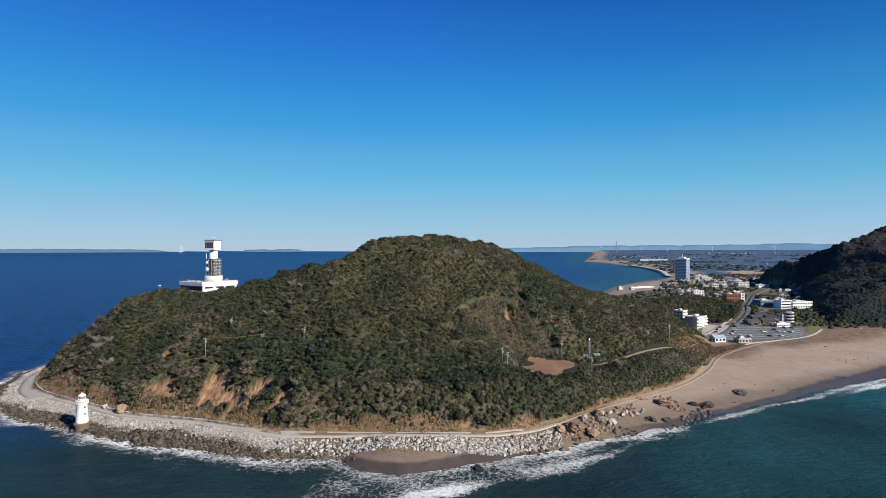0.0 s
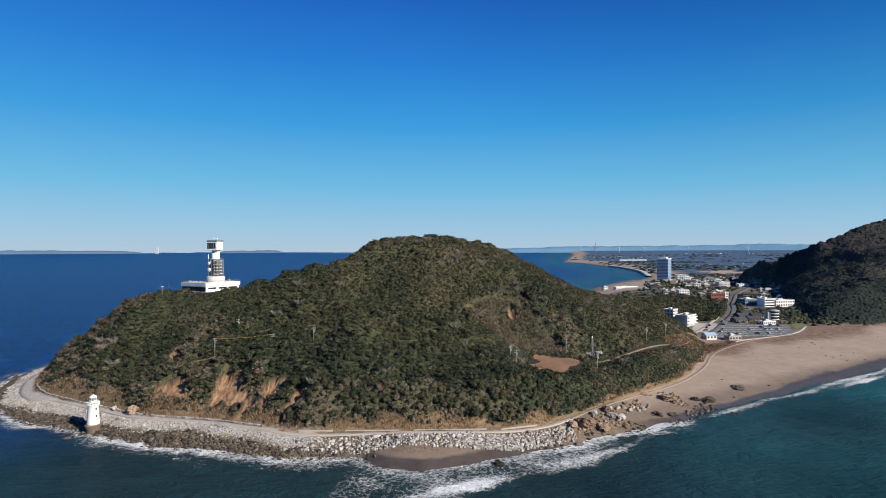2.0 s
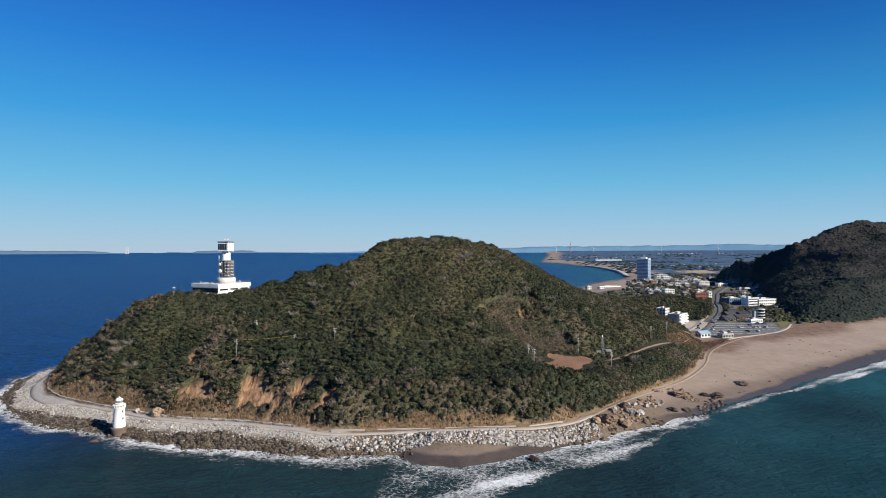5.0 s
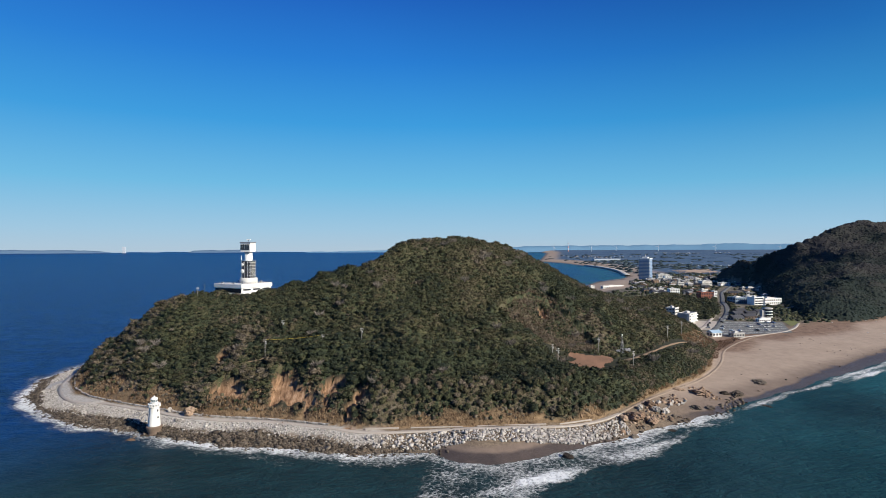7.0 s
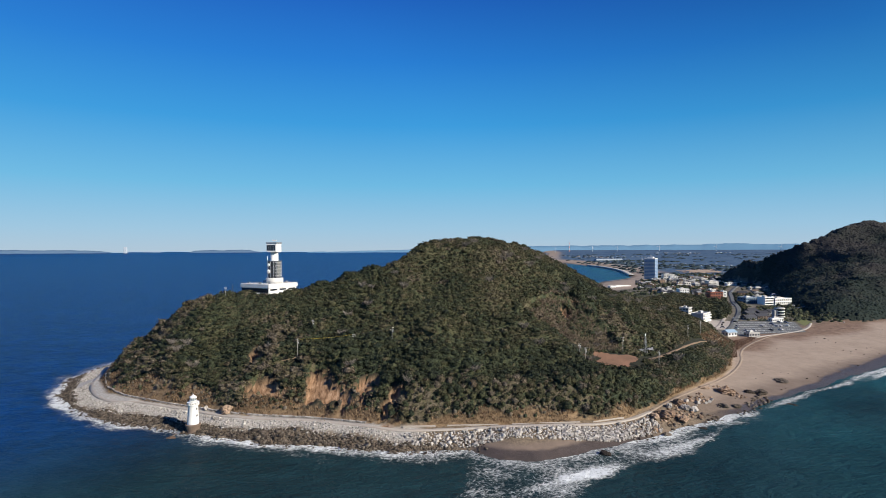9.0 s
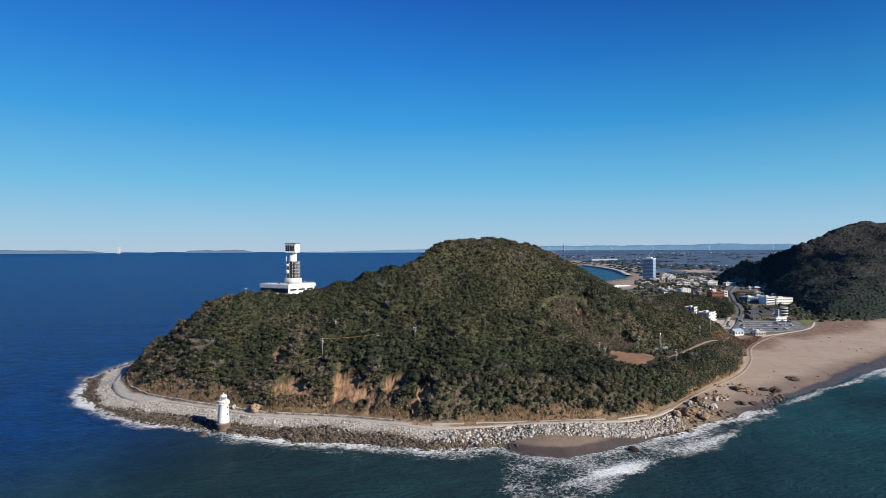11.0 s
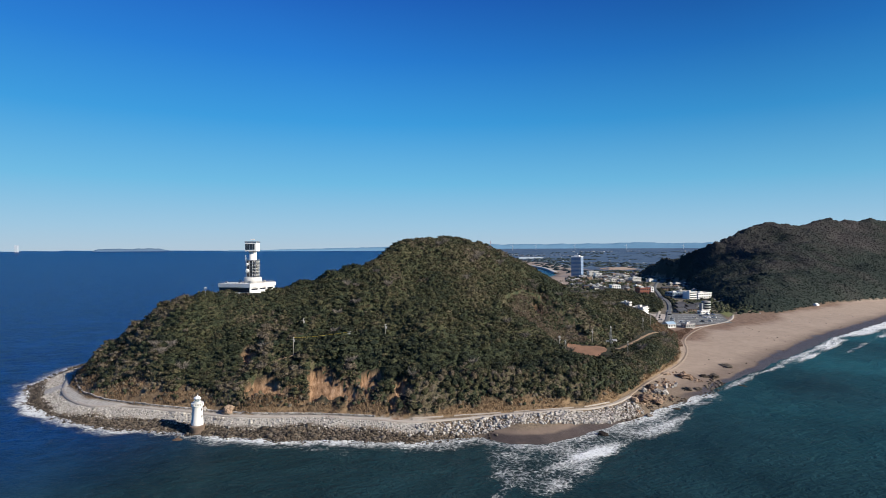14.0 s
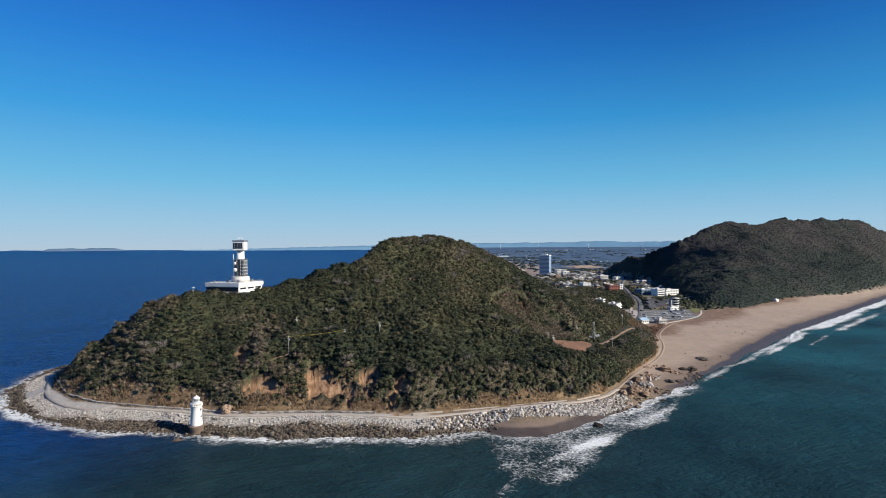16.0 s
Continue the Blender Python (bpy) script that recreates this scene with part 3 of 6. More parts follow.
# ---- control tower on the ridge ----
CT = pose(-147.5, 361, 0, 0, 0, -18)
ct = thing("control_tower", CT, "white harbour control tower with lattice stage on broad building", "tower")
SKEW = pose(-3.6, 0, 0.5, 0, 0, -16) @ Matrix.Diagonal((0.92, 0.92, 1, 1))
hall = part("hall", boxed(-12.6, 12.6, -13, 13, 52.4, 58.0, bevel=0.1), WHITE, ct, where=SKEW)
lower = part("lower_storey", boxed(-10.6, 12.2, -11.4, 12.6, 40, 52.6, bevel=0.1), OFFWHITE, ct, where=SKEW)
part("parapet", boxed(-13.2, 13.2, -13.6, 13.6, 56.9, 59.2, bevel=0.08), WHITE, ct, where=SKEW)
part("roof", boxed(-12.4, 12.4, -12.8, 12.8, 59.2, 59.3), OFFWHITE, ct, where=SKEW)
part("window_band", boxed(-12.5, 12.3, -13.08, -12.6, 54.0, 56.6), DARKGLASS, hall, "dark strip window")
part("window_band", boxed(-12.68, -12.3, -12.6, 8.0, 54.0, 56.6), DARKGLASS, hall, "dark strip window")
part("eave", boxed(-13.0, 12.9, -13.9, -13.0, 52.3, 53.3), WHITE, ct, where=SKEW)
for k in range(7):
    part("window", boxed(-10.0 + 3.1 * k, -7.6 + 3.1 * k, -11.5, -11.2, 48.6, 51.4), DARKGLASS, lower)
for y0 in (-11.5, -3.2, 5.1):
    part("window", boxed(12.4, 12.68, y0, y0 + 6.3, 55.2, 56.2), DARKGLASS, hall)
    part("window", boxed(12.0, 12.28, y0 + 0.8, y0 + 4.3, 50.0, 51.6), DARKGLASS, lower)
part("balcony", boxed(12.5, 13.8, -12.6, 12.6, 53.0, 54.1, bevel=0.05), WHITE, ct, where=SKEW)
rail_post = mesh("rail_post", boxed(-0.06, 0.06, -0.06, 0.06, 59.2, 60.3), STEEL)
for k in range(12):
    u = -12.9 + 25.8 * k / 11
    part("rail_post", rail_post, None, ct, where=SKEW @ pose(u, -13.2, 0))
    part("rail_post", rail_post, None, ct, where=SKEW @ pose(13.0, u, 0))
part("rail", boxed(-13.0, 13.1, -13.25, -13.15, 60.2, 60.32), STEEL, ct, where=SKEW)
part("rail", boxed(12.95, 13.05, -13.2, 13.2, 60.2, 60.32), STEEL, ct, where=SKEW)
for k, (x, y) in enumerate(((-9, -10), (-4, 9), (9.5, -9), (9, 2), (7, 9), (-10, 5), (3, -11))):
    part("roof_unit", boxed(x - 0.8, x + 0.8, y - 0.6, y + 0.6, 59.25, 60.2 + 0.3 * (k % 3), bevel=0.04), OFFWHITE if k % 2 else STEEL, ct, where=SKEW)
part("drum", turned([(5.4, 58.6), (5.4, 62.9), (5.1, 63.1)], 32), OFFWHITE, ct)
part("shaft", turned([(2.4, 62.9), (2.4, 79.4)], 24), WHITE, ct)
HALF = 3.1
part("louvre_core", boxed(-HALF + 0.35, HALF - 0.35, -HALF + 0.35, HALF - 0.35, 63.1, 73.6), DARKSTEEL, ct, "dark louvred equipment stage")
for sx in (-HALF, -HALF / 3, HALF / 3, HALF):
    for sy in (-HALF, HALF):
        part("post", boxed(sx - 0.13, sx + 0.13, sy - 0.13, sy + 0.13, 63.1, 74.2), STEEL, ct)
        if abs(sx) < HALF:
            part("post", boxed(sy - 0.13, sy + 0.13, sx - 0.13, sx + 0.13, 63.1, 74.2), STEEL, ct)
for k in range(6):
    z = 63.6 + 2.0 * k
    part("deck", boxed(-HALF - 0.2, HALF + 0.2, -HALF - 0.2, HALF + 0.2, z, z + 0.14), STEEL, ct)
rr = random.Random(4)
panel = mesh("antenna_panel", boxed(-0.30, 0.30, -0.12, 0.12, 0, 0.72, bevel=0.03), OFFWHITE)
for k in range(5):
    for m_ in range(5):
        a = -2.6 + 1.3 * m_ + rr.uniform(-0.15, 0.15)
        part("antenna_panel", panel, None, ct, where=pose(HALF + 0.2, a, 64.1 + 2.0 * k + rr.uniform(0, 0.5), 0, 0, 90))
        if m_ > 2 or rr.random() < 0.2:
            part("antenna_panel", panel, None, ct, where=pose(a, -HALF - 0.2, 64.1 + 2.0 * k + rr.uniform(0, 0.5)))
for z, rad in ((71.3, 0.95), (67.2, 1.25)):
    part("dish", turned([(rad, 0), (rad * 0.95, 0.3), (rad * 0.3, 0.45)], 20), WHITE, ct, "round white dish aerial", where=pose(-2.2, -HALF - 0.3, z, 90, 0, 0))
part("mast", tube(bmesh.new(), (-HALF - 0.4, -2.5, 73), (-HALF - 0.4, -2.5, 77), 0.22), WHITE, ct)
part("cabin", boxed(-3.5, 3.5, -3.6, 2.5, 79.3, 85.0, bevel=0.12), WHITE, ct)
part("roof_slab", boxed(-3.75, 3.75, -3.85, 2.75, 84.8, 85.6, bevel=0.05), STEEL, ct)
part("cabin_window", boxed(-3.4, 2.6, -3.72, -3.5, 80.4, 84.0), DARKGLASS, ct, "large dark window")
for a in (-2.2, -0.5, 1.2):
    part("mullion", boxed(a - 0.07, a + 0.07, -3.78, -3.7, 80.4, 84.0), STEEL, ct)
part("aerial", tube(bmesh.new(), (0, 0, 85.6), (0, 0, 87.0), 0.1), STEEL, ct)
part("scanner", boxed(-1.3, 1.3, -0.2, 0.2, 86.6, 87.2), WHITE, ct)

# ---- woods ----
def crown_variant(seed, leaves=40, sub=1, leaf=1.0):
    """Vertices, triangles and soft faces of a lumpy crown about 1 wide and 0.9 high, standing on z = 0: a lumpy dome with ragged sprays of leaves."""
    rnd = np.random.RandomState(seed)
    bm = bmesh.new()
    bmesh.ops.create_icosphere(bm, subdivisions=sub, radius=0.5)
    bmesh.ops.delete(bm, geom=[f for f in bm.faces if f.calc_center_median().z < -0.24], context="FACES")
    bm.verts.ensure_lookup_table()
    bm.verts.index_update()
    co = np.array([v.co[:] for v in bm.verts])
    tri = np.array([[v.index for v in f.verts] for f in bm.faces])
    bm.free()
    unit = co / np.linalg.norm(co, axis=1)[:, None]
    bumps = rnd.normal(size=(9, 3))
    bumps /= np.linalg.norm(bumps, axis=1)[:, None]
    grow = np.zeros(len(co))
    for b, s in zip(bumps, rnd.uniform(0.12, 0.40, 9)):
        grow += s * np.exp(-(1 - unit @ b) / 0.08)
    radius = 0.32 + 0.28 * grow + rnd.uniform(-0.07, 0.07, len(co))
    co = unit * radius[:, None]
    co[:, 2] += 0.22
    way = rnd.normal(size=(leaves * 4, 3))
    way /= np.linalg.norm(way, axis=1)[:, None]
    way = way[way[:, 2] > -0.05][:leaves]
    leaves = len(way)
    near = np.argmax(way @ unit.T, axis=1)
    mid = way * (radius[near] * rnd.uniform(0.95, 1.32, leaves))[:, None] + np.array([0, 0, 0.22])
    a, b = rnd.normal(size=(2, leaves, 3))
    a -= way * np.sum(a * way, 1)[:, None] * 0.8
    b -= way * np.sum(b * way, 1)[:, None] * 0.5
    size = rnd.uniform(0.05, 0.11, (leaves, 1)) * leaf
    a, b = a / np.linalg.norm(a, axis=1)[:, None] * size, b / np.linalg.norm(b, axis=1)[:, None] * size * 1.3
    n0 = len(co)
    lv = np.stack([mid - a, mid + a, mid + b], 1).reshape(-1, 3)
    lt = n0 + np.arange(leaves * 3).reshape(-1, 3)
    return np.vstack([co, lv]), np.vstack([tri, lt]), np.r_[np.ones(len(tri), bool), np.zeros(leaves, bool)]


def leaf_material(name, fac_from):
    m = Mat(name, 0.75, spec=0.2)
    fac = m.rand() if fac_from == "object" else m.attr("tint")
    tint = m.ramp(fac, (0.0, (0.024, 0.033, 0.020)), (0.30, (0.040, 0.048, 0.025)), (0.55, (0.061, 0.062, 0.031)), (0.76, (0.082, 0.074, 0.042)),
                  (0.86, (0.100, 0.082, 0.054)), (0.93, (0.125, 0.107, 0.082)), (1.0, (0.14, 0.108, 0.072)))
    hsv = m.node("ShaderNodeHueSaturation", Color=tint)
    # Random tone per leaf; the noise also paints in shaded gaps between leaves.
    m.put(hsv.inputs["Value"], m.math("ADD", m.math("MULTIPLY", m.step(m.math("ADD", m.math("MULTIPLY", m.noise(1.3, 6, 0.8), 0.5), m.math("MULTIPLY", m.island(), 0.5)), 0.22, 0.80), 1.2), 0.36))
    m.color(hsv.outputs[0]).bump(m.math("ADD", m.noise(1.5, 6, 0.8), m.math("MULTIPLY", m.noise(0.45, 3), 0.8)), 0.9, 0.7)
    m.p.inputs["Subsurface Weight"].default_value = 0.0
    return m.m


LEAF = leaf_material("evergreen_leaves", "attr")
LEAF_ONE = leaf_material("evergreen_leaves_single", "object")
NEARCROWNS = [crown_variant(s, 170, 2, 0.9) for s in range(6)]
CROWNS = [crown_variant(s + 20, 56, 1, 1.45) for s in range(14)]
FARCROWNS = [crown_variant(s + 50, 7, 1, 1.2) for s in range(8)]
LOWCROWNS = [crown_variant(s + 80, 24, 1, 1.6) for s in range(8)]


def forest(name, x, y, z, size, tint, variants, label, seed, tall=1.0, material=None):
    """One mesh of many crowns."""
    rnd = np.random.RandomState(seed)
    cos, tris, tints, softs, base = [], [], [], [], 0
    pick, turn = rnd.randint(0, len(variants), len(x)), rnd.uniform(0, 2 * np.pi, len(x))
    for k, (vc, vt, soft) in enumerate(variants):
        idx = np.where(pick == k)[0]
        if not len(idx):
            continue
        c, s = np.cos(turn[idx])[:, None], np.sin(turn[idx])[:, None]
        sx = size[idx][:, None]
        sz = sx * rnd.uniform(0.85, 1.25, (len(idx), 1)) * tall
        px = x[idx][:, None] + sx * (c * vc[None, :, 0] - s * vc[None, :, 1])
        py = y[idx][:, None] + sx * (s * vc[None, :, 0] + c * vc[None, :, 1])
        pz = z[idx][:, None] + sz * vc[None, :, 2]
        cos.append(np.stack([px, py, pz], -1).reshape(-1, 3))
        tris.append((vt[None] + (base + np.arange(len(idx)) * len(vc))[:, None, None]).reshape(-1, 3))
        tints.append(np.repeat(tint[idx], len(vc)))
        softs.append(np.tile(soft, len(idx)))
        base += len(idx) * len(vc)
    me = mesh_of(name, np.vstack(cos), np.vstack(tris))
    me.attributes.new("tint", "FLOAT", "POINT").data.foreach_set("value", np.concatenate(tints).astype(np.float32))
    me.polygons.foreach_set("use_smooth", np.concatenate(softs))
    me.materials.append(material or LEAF)
    return tagged(new(name, me), label, "woods", kind="stuff")


def scatter(x0, x1, y0, y1, step, seed):
    rnd = np.random.RandomState(seed)
    gx, gy = np.meshgrid(np.arange(x0, x1, step), np.arange(y0, y1, step))
    return gx.ravel() + rnd.uniform(-0.45, 0.45, gx.size) * step, gy.ravel() + rnd.uniform(-0.45, 0.45, gx.size) * step


SCRUB = [(6, 328), (16, 342), (30, 353), (44, 350), (60, 332), (66, 319), (44, 314), (30, 306), (14, 312)]


def tints(x, y, seed):
    """Leaf colour from dark green (0) over olive to dry brown and grey (1)."""
    rnd = np.random.RandomState(seed)
    t = 0.30 + 0.55 * (fbm(x, y, 60, seed, 5) - 0.5) + 0.75 * (fbm(x, y, 15, seed + 5, 3) - 0.5) + rnd.normal(0, 0.19, len(x))
    t = t + 0.22 * smooth(310, 380, y) * smooth(-110, -50, x)
    dry = (1 - smooth(10, 34, line_dist(x, y, TOE[:12])[0])) * 0.17 + 0.06 * (1 - smooth(-215, -170, x)) + 0.20 * inside(x, y, SCRUB) + 0.2 * np.exp(-(((x + 38) / 14) ** 2 + ((y - 385) / 14) ** 2))
    dull = 0.6 * fbm(x, y, 34, seed + 9, 4) + 0.4 * fbm(x, y, 8, seed + 11, 2) + rnd.normal(0, 0.06, len(x)) > 0.65 - dry
    return np.clip(np.where(dull, rnd.uniform(0.72, 0.97, len(x)), np.clip(t, 0, 0.78)), 0, 1)


def free_of(x, y):
    """Where trees may stand on the cape."""
    ok = inside(x, y, TOE) & (cliffs(x, y) < 0.3) & (cliffs(x + 1, y + 4) < 0.6) & (near_line(x, y + 1.0, TRACK) > 3.4)
    ok &= np.hypot((x - PLOT[0]) / 24, (y - PLOT[1] + 1) / 13) + (fbm(x, y, 9, 28) - 0.5) * 0.5 > 1
    below = np.interp(x, [p[0] for p in ACCESS], [p[1] for p in ACCESS]) - y
    ok &= (near_line(x, y - 0.5, ACCESS) > 1.1) & ~((below < 0.4) & (below > -4.4) & (x > -72) & (x < 14))
    u, v = (x + 147.5) * 0.829 - (y - 361) * 0.559, (x + 147.5) * 0.559 + (y - 361) * 0.829
    ok &= ~((np.abs(u) < 14.5) & (np.abs(v) < 15))
    ok &= reeds(x, y) < 0.5
    ok &= ~((np.abs(x - 225) < 18) & (np.abs(y - 520) < 16))
    return ok


tx, ty = scatter(-255, 345, 232, 780, 2.35, 5)
ok = free_of(tx, ty) & (ty < np.interp(tx, [p[0] for p in RIDGE], [p[1] for p in RIDGE]) + 14)
tx, ty = tx[ok], ty[ok]
dt, _ = line_dist(tx, ty, TOE, True)


def canopy(x, y):
    """Height of the closed leaf roof over the cape: clumps that rise and fall, deeper on the lower slope, with a step at the terrace track."""
    back = smooth(300, 380, y)
    edge = line_dist(x, y, TOE, True)[0]
    below = np.interp(x, [p[0] for p in ACCESS], [p[1] for p in ACCESS]) - y
    shelf = smooth(0.5, 3.0, below) * (1 - smooth(9, 26, below)) * smooth(-122, -112, x) * (1 - smooth(10, 30, x))
    clump = (fbm(x, y, 24, 19, 3) - 0.5) * (12 - 6 * back) + (0.5 - np.abs(vnoise(x + 0.4 * y, y * 0.7, 11, 27) - 0.5) * 2) * (2.6 - 1.2 * back)
    low = (0.3 + 0.7 * smooth(6, 24, near_line(x + 4, y + 12, TRACK))) * (0.25 + 0.75 * smooth(22, 48, np.hypot(x + 147, y - 348))) * (1 - 0.75 * inside(x, y, SCRUB)) * (0.1 + 0.9 * smooth(1.1, 2.1, np.hypot((x - PLOT[0]) / 22, (y - PLOT[1] + 8) / 15)))
    return 3.2 + np.maximum(clump, -2.0) * smooth(3, 18, edge) * low - 2.1 * (1 - low) - 1.2 * (1 - smooth(2, 14, edge)) + 2.6 * smooth(345, 385, y) * smooth(-105, -70, x) * (1 - smooth(60, 110, x)) + 2.8 * shelf - 2.0 * smooth(-7, -5, below) * (1 - smooth(-1.0, 0.3, below)) * smooth(-75, -55, x) * (1 - smooth(10, 25, x))


tsize = np.clip(np.random.RandomState(8).lognormal(1.22, 0.36, len(tx)), 1.9, 7.5) * (0.8 + 0.2 * smooth(4, 22, dt)) * (1 - 0.22 * smooth(300, 380, ty))
tsize = tsize * (0.6 + 0.4 * smooth(9, 24, near_line(tx + 4, ty + 12, TRACK))) * (0.6 + 0.4 * smooth(22, 48, np.hypot(tx + 147, ty - 348))) * (1 - 0.25 * inside(tx, ty, SCRUB))
tz = ground(tx, ty) + canopy(tx, ty) - 0.20 * tsize + np.random.RandomState(3).uniform(-0.5, 0.4, len(tx))
ttint = tints(tx, ty, 17)
# the trees along the foot of the slope stand singly
order = np.where((tx > -75) & (tx < 75) & (dt < 17))[0][:300]
single = np.zeros(len(tx), bool)
single[order] = True
crown_meshes = []
for vc, vt, soft in NEARCROWNS:
    me = mesh_of("crown", vc, vt)
    me.polygons.foreach_set("use_smooth", soft)
    me.materials.append(LEAF_ONE)
    crown_meshes.append(me)
bm = tube(bmesh.new(), (0, 0, -0.3), (0.03, 0.02, 0.25), 0.035, 6)
for limb in ((0.2, 0.05, 0.5), (-0.14, 0.12, 0.48), (0.02, -0.2, 0.52)):
    tube(bm, (0.03, 0.02, 0.22), limb, 0.02, 5)
trunk_mesh = mesh("trunk", bm, BARK)
rnd = random.Random(12)
for k in order:
    s = float(tsize[k])
    where = pose(float(tx[k]), float(ty[k]), float(tz[k]), 0, 0, rnd.uniform(0, 360)) @ Matrix.Diagonal((s, s, s * rnd.uniform(0.8, 1.1), 1))
    tree = thing("evergreen_tree", where, "low wind-shaped evergreen tree on the cape's slope", "tree", "trees along the shore path")
    part("trunk", trunk_mesh, None, tree)
    part("crown", rnd.choice(crown_meshes), None, tree)
rest = ~single
forest("hill_woods", tx[rest], ty[rest], tz[rest], tsize[rest], ttint[rest], CROWNS, "dense evergreen woods covering the cape's hill", 21, 0.62)


def roof_height(x, y):
    open_ = free_of(x, y)
    for dx, dy in ((1.2, 0), (-1.2, 0), (0, 1.2), (0, -1.2)):
        open_ &= free_of(x + dx, y + dy)
    return ground(x, y) + np.where(open_, canopy(x, y) + (vnoise(x, y, 2.6, 24) - 0.7) * 1.8 - 0.25, -0.8)


def roof_tint(x, y):
    return np.clip(tints(x.ravel(), y.ravel(), 17), 0, 0.9).reshape(x.shape)


under = sheet("leaf_roof", spaced((-252, 345, 1.25)), spaced((232, 470, 1.25), (470, 700, 3.0)), roof_height, LEAF, dict(tint=roof_tint), lambda x, y: free_of(x, y))
tagged(under, "closed leaf roof of the low evergreen woods", "woods", kind="stuff")

# sprays of leaves all over the roof
qx, qy = scatter(-250, 260, 233, 480, 0.98, 131)
ok = free_of(qx, qy) & (qy < np.interp(qx, [p[0] for p in RIDGE], [p[1] for p in RIDGE]) + 6)
qx, qy = qx[ok], qy[ok]
qr = np.random.RandomState(132)
qz = ground(qx, qy) + canopy(qx, qy) + (vnoise(qx, qy, 2.6, 24) - 0.7) * 1.8 + qr.uniform(-0.1, 0.55, len(qx))
mid = np.repeat(np.stack([qx, qy, qz], 1), 2, axis=0)
n = len(mid)
a, b = qr.normal(size=(2, n, 3)) * (1, 1, 0.7)
size = qr.uniform(0.28, 0.62, (n, 1))
a, b = a / np.linalg.norm(a, axis=1)[:, None] * size, b / np.linalg.norm(b, axis=1)[:, None] * size * 1.2
mid = mid + qr.normal(0, 0.3, (n, 3))
spray_mesh = mesh_of("leaf_sprays", np.stack([mid - a, mid + a, mid + b], 1).reshape(-1, 3), np.arange(3 * n).reshape(-1, 3))
spray_mesh.attributes.new("tint", "FLOAT", "POINT").data.foreach_set("value", np.repeat(np.repeat(tints(qx, qy, 17), 2), 3).astype(np.float32))
spray_mesh.materials.append(LEAF)
tagged(new("leaf_sprays", spray_mesh), "ragged sprays of evergreen leaves over the woods", "woods", kind="stuff")

ux, uy = scatter(-250, 240, 232, 470, 2.0, 66)
ud = line_dist(ux, uy, TOE[:22])[0]
ok = free_of(ux, uy) & ((ud < 16) | (near_line(ux + 4, uy + 12, TRACK) < 22) | (np.hypot(ux + 147, uy - 348) < 46)) & (np.hypot(ux - PLOT[0], uy - PLOT[1]) > 12)
ux, uy, ud = ux[ok], uy[ok], ud[ok]
forest("edge_thicket", ux, uy, ground(ux, uy) - 0.3, np.random.RandomState(67).uniform(1.9, 3.6, len(ux)), tints(ux, uy, 68), LOWCROWNS, "dense low thicket along the edge of the woods", 69, 0.95)

mx, my = scatter(340, 1400, 515, 1330, 3.3, 6)
ok = inside(mx, my, TOE2) & ((my < 922) | (mx < 800))
mx, my = mx[ok], my[ok]
msize = np.clip(np.random.RandomState(9).lognormal(1.50, 0.30, len(mx)), 2.6, 8.5)
mg = ground(mx, my)
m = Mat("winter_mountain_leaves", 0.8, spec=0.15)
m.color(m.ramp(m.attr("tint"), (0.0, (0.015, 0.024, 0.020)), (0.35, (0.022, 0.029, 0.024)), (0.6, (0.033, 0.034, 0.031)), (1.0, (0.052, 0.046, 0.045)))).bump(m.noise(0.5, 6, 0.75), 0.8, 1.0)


def far_tint(x, y):
    return np.clip(0.28 + 1.25 * (fbm(x, y, 110, 29) - 0.5) + 0.35 * smooth(35, 85, ground(x, y)) + 0.9 * (fbm(x, y, 34, 30, 3) - 0.5), 0, 1)


def far_roof(x, y):
    """Height of the mountain's leaf roof."""
    edge = line_dist(x, y, TOE2, True)[0]
    return ground(x, y) + np.where(inside(x, y, TOE2), smooth(0, 9, edge) * (2.6 + (fbm(x, y, 30, 28, 3) - 0.5) * 5 + (vnoise(x, y, 9, 26) - 0.5) * 2.2), -0.8)


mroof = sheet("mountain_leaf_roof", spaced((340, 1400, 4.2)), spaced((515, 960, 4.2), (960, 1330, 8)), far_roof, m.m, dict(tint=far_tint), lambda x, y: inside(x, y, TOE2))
tagged(mroof, "closed leaf roof of the mountain's winter woods", "woods", kind="stuff")
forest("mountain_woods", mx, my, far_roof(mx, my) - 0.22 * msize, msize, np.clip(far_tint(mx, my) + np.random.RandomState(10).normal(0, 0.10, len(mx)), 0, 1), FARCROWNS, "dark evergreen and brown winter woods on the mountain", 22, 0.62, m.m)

# ---- stones ----
def stone_mesh(name, seed, material, flat=0.8, jag=0.16, sub=0):
    """An angular block: a box with uneven corners, or a lumpy boulder when sub is set."""
    rnd = random.Random(seed)
    if sub:
        bm = bmesh.new()
        bmesh.ops.create_icosphere(bm, subdivisions=sub, radius=0.5)
        off = Vector((rnd.uniform(0, 50), rnd.uniform(0, 50), rnd.uniform(0, 50)))
        for v in bm.verts:
            v.co *= 1 + jag * 1.8 * noise.noise(v.co * 2.2 + off) + jag * 0.9 * (0.5 - 2 * abs(noise.noise(v.co * 4.5 + off))) + jag * 0.5 * noise.noise(v.co * 11 + off)
            v.co.z *= flat
    else:
        bm = boxed(-0.5, 0.5, -0.4, 0.4, -0.4, 0.4)
        for v in bm.verts:
            v.co += Vector((rnd.uniform(-jag, jag), rnd.uniform(-jag, jag), rnd.uniform(-jag, jag)))
            v.co.z *= flat
    return mesh(name, bm, material)


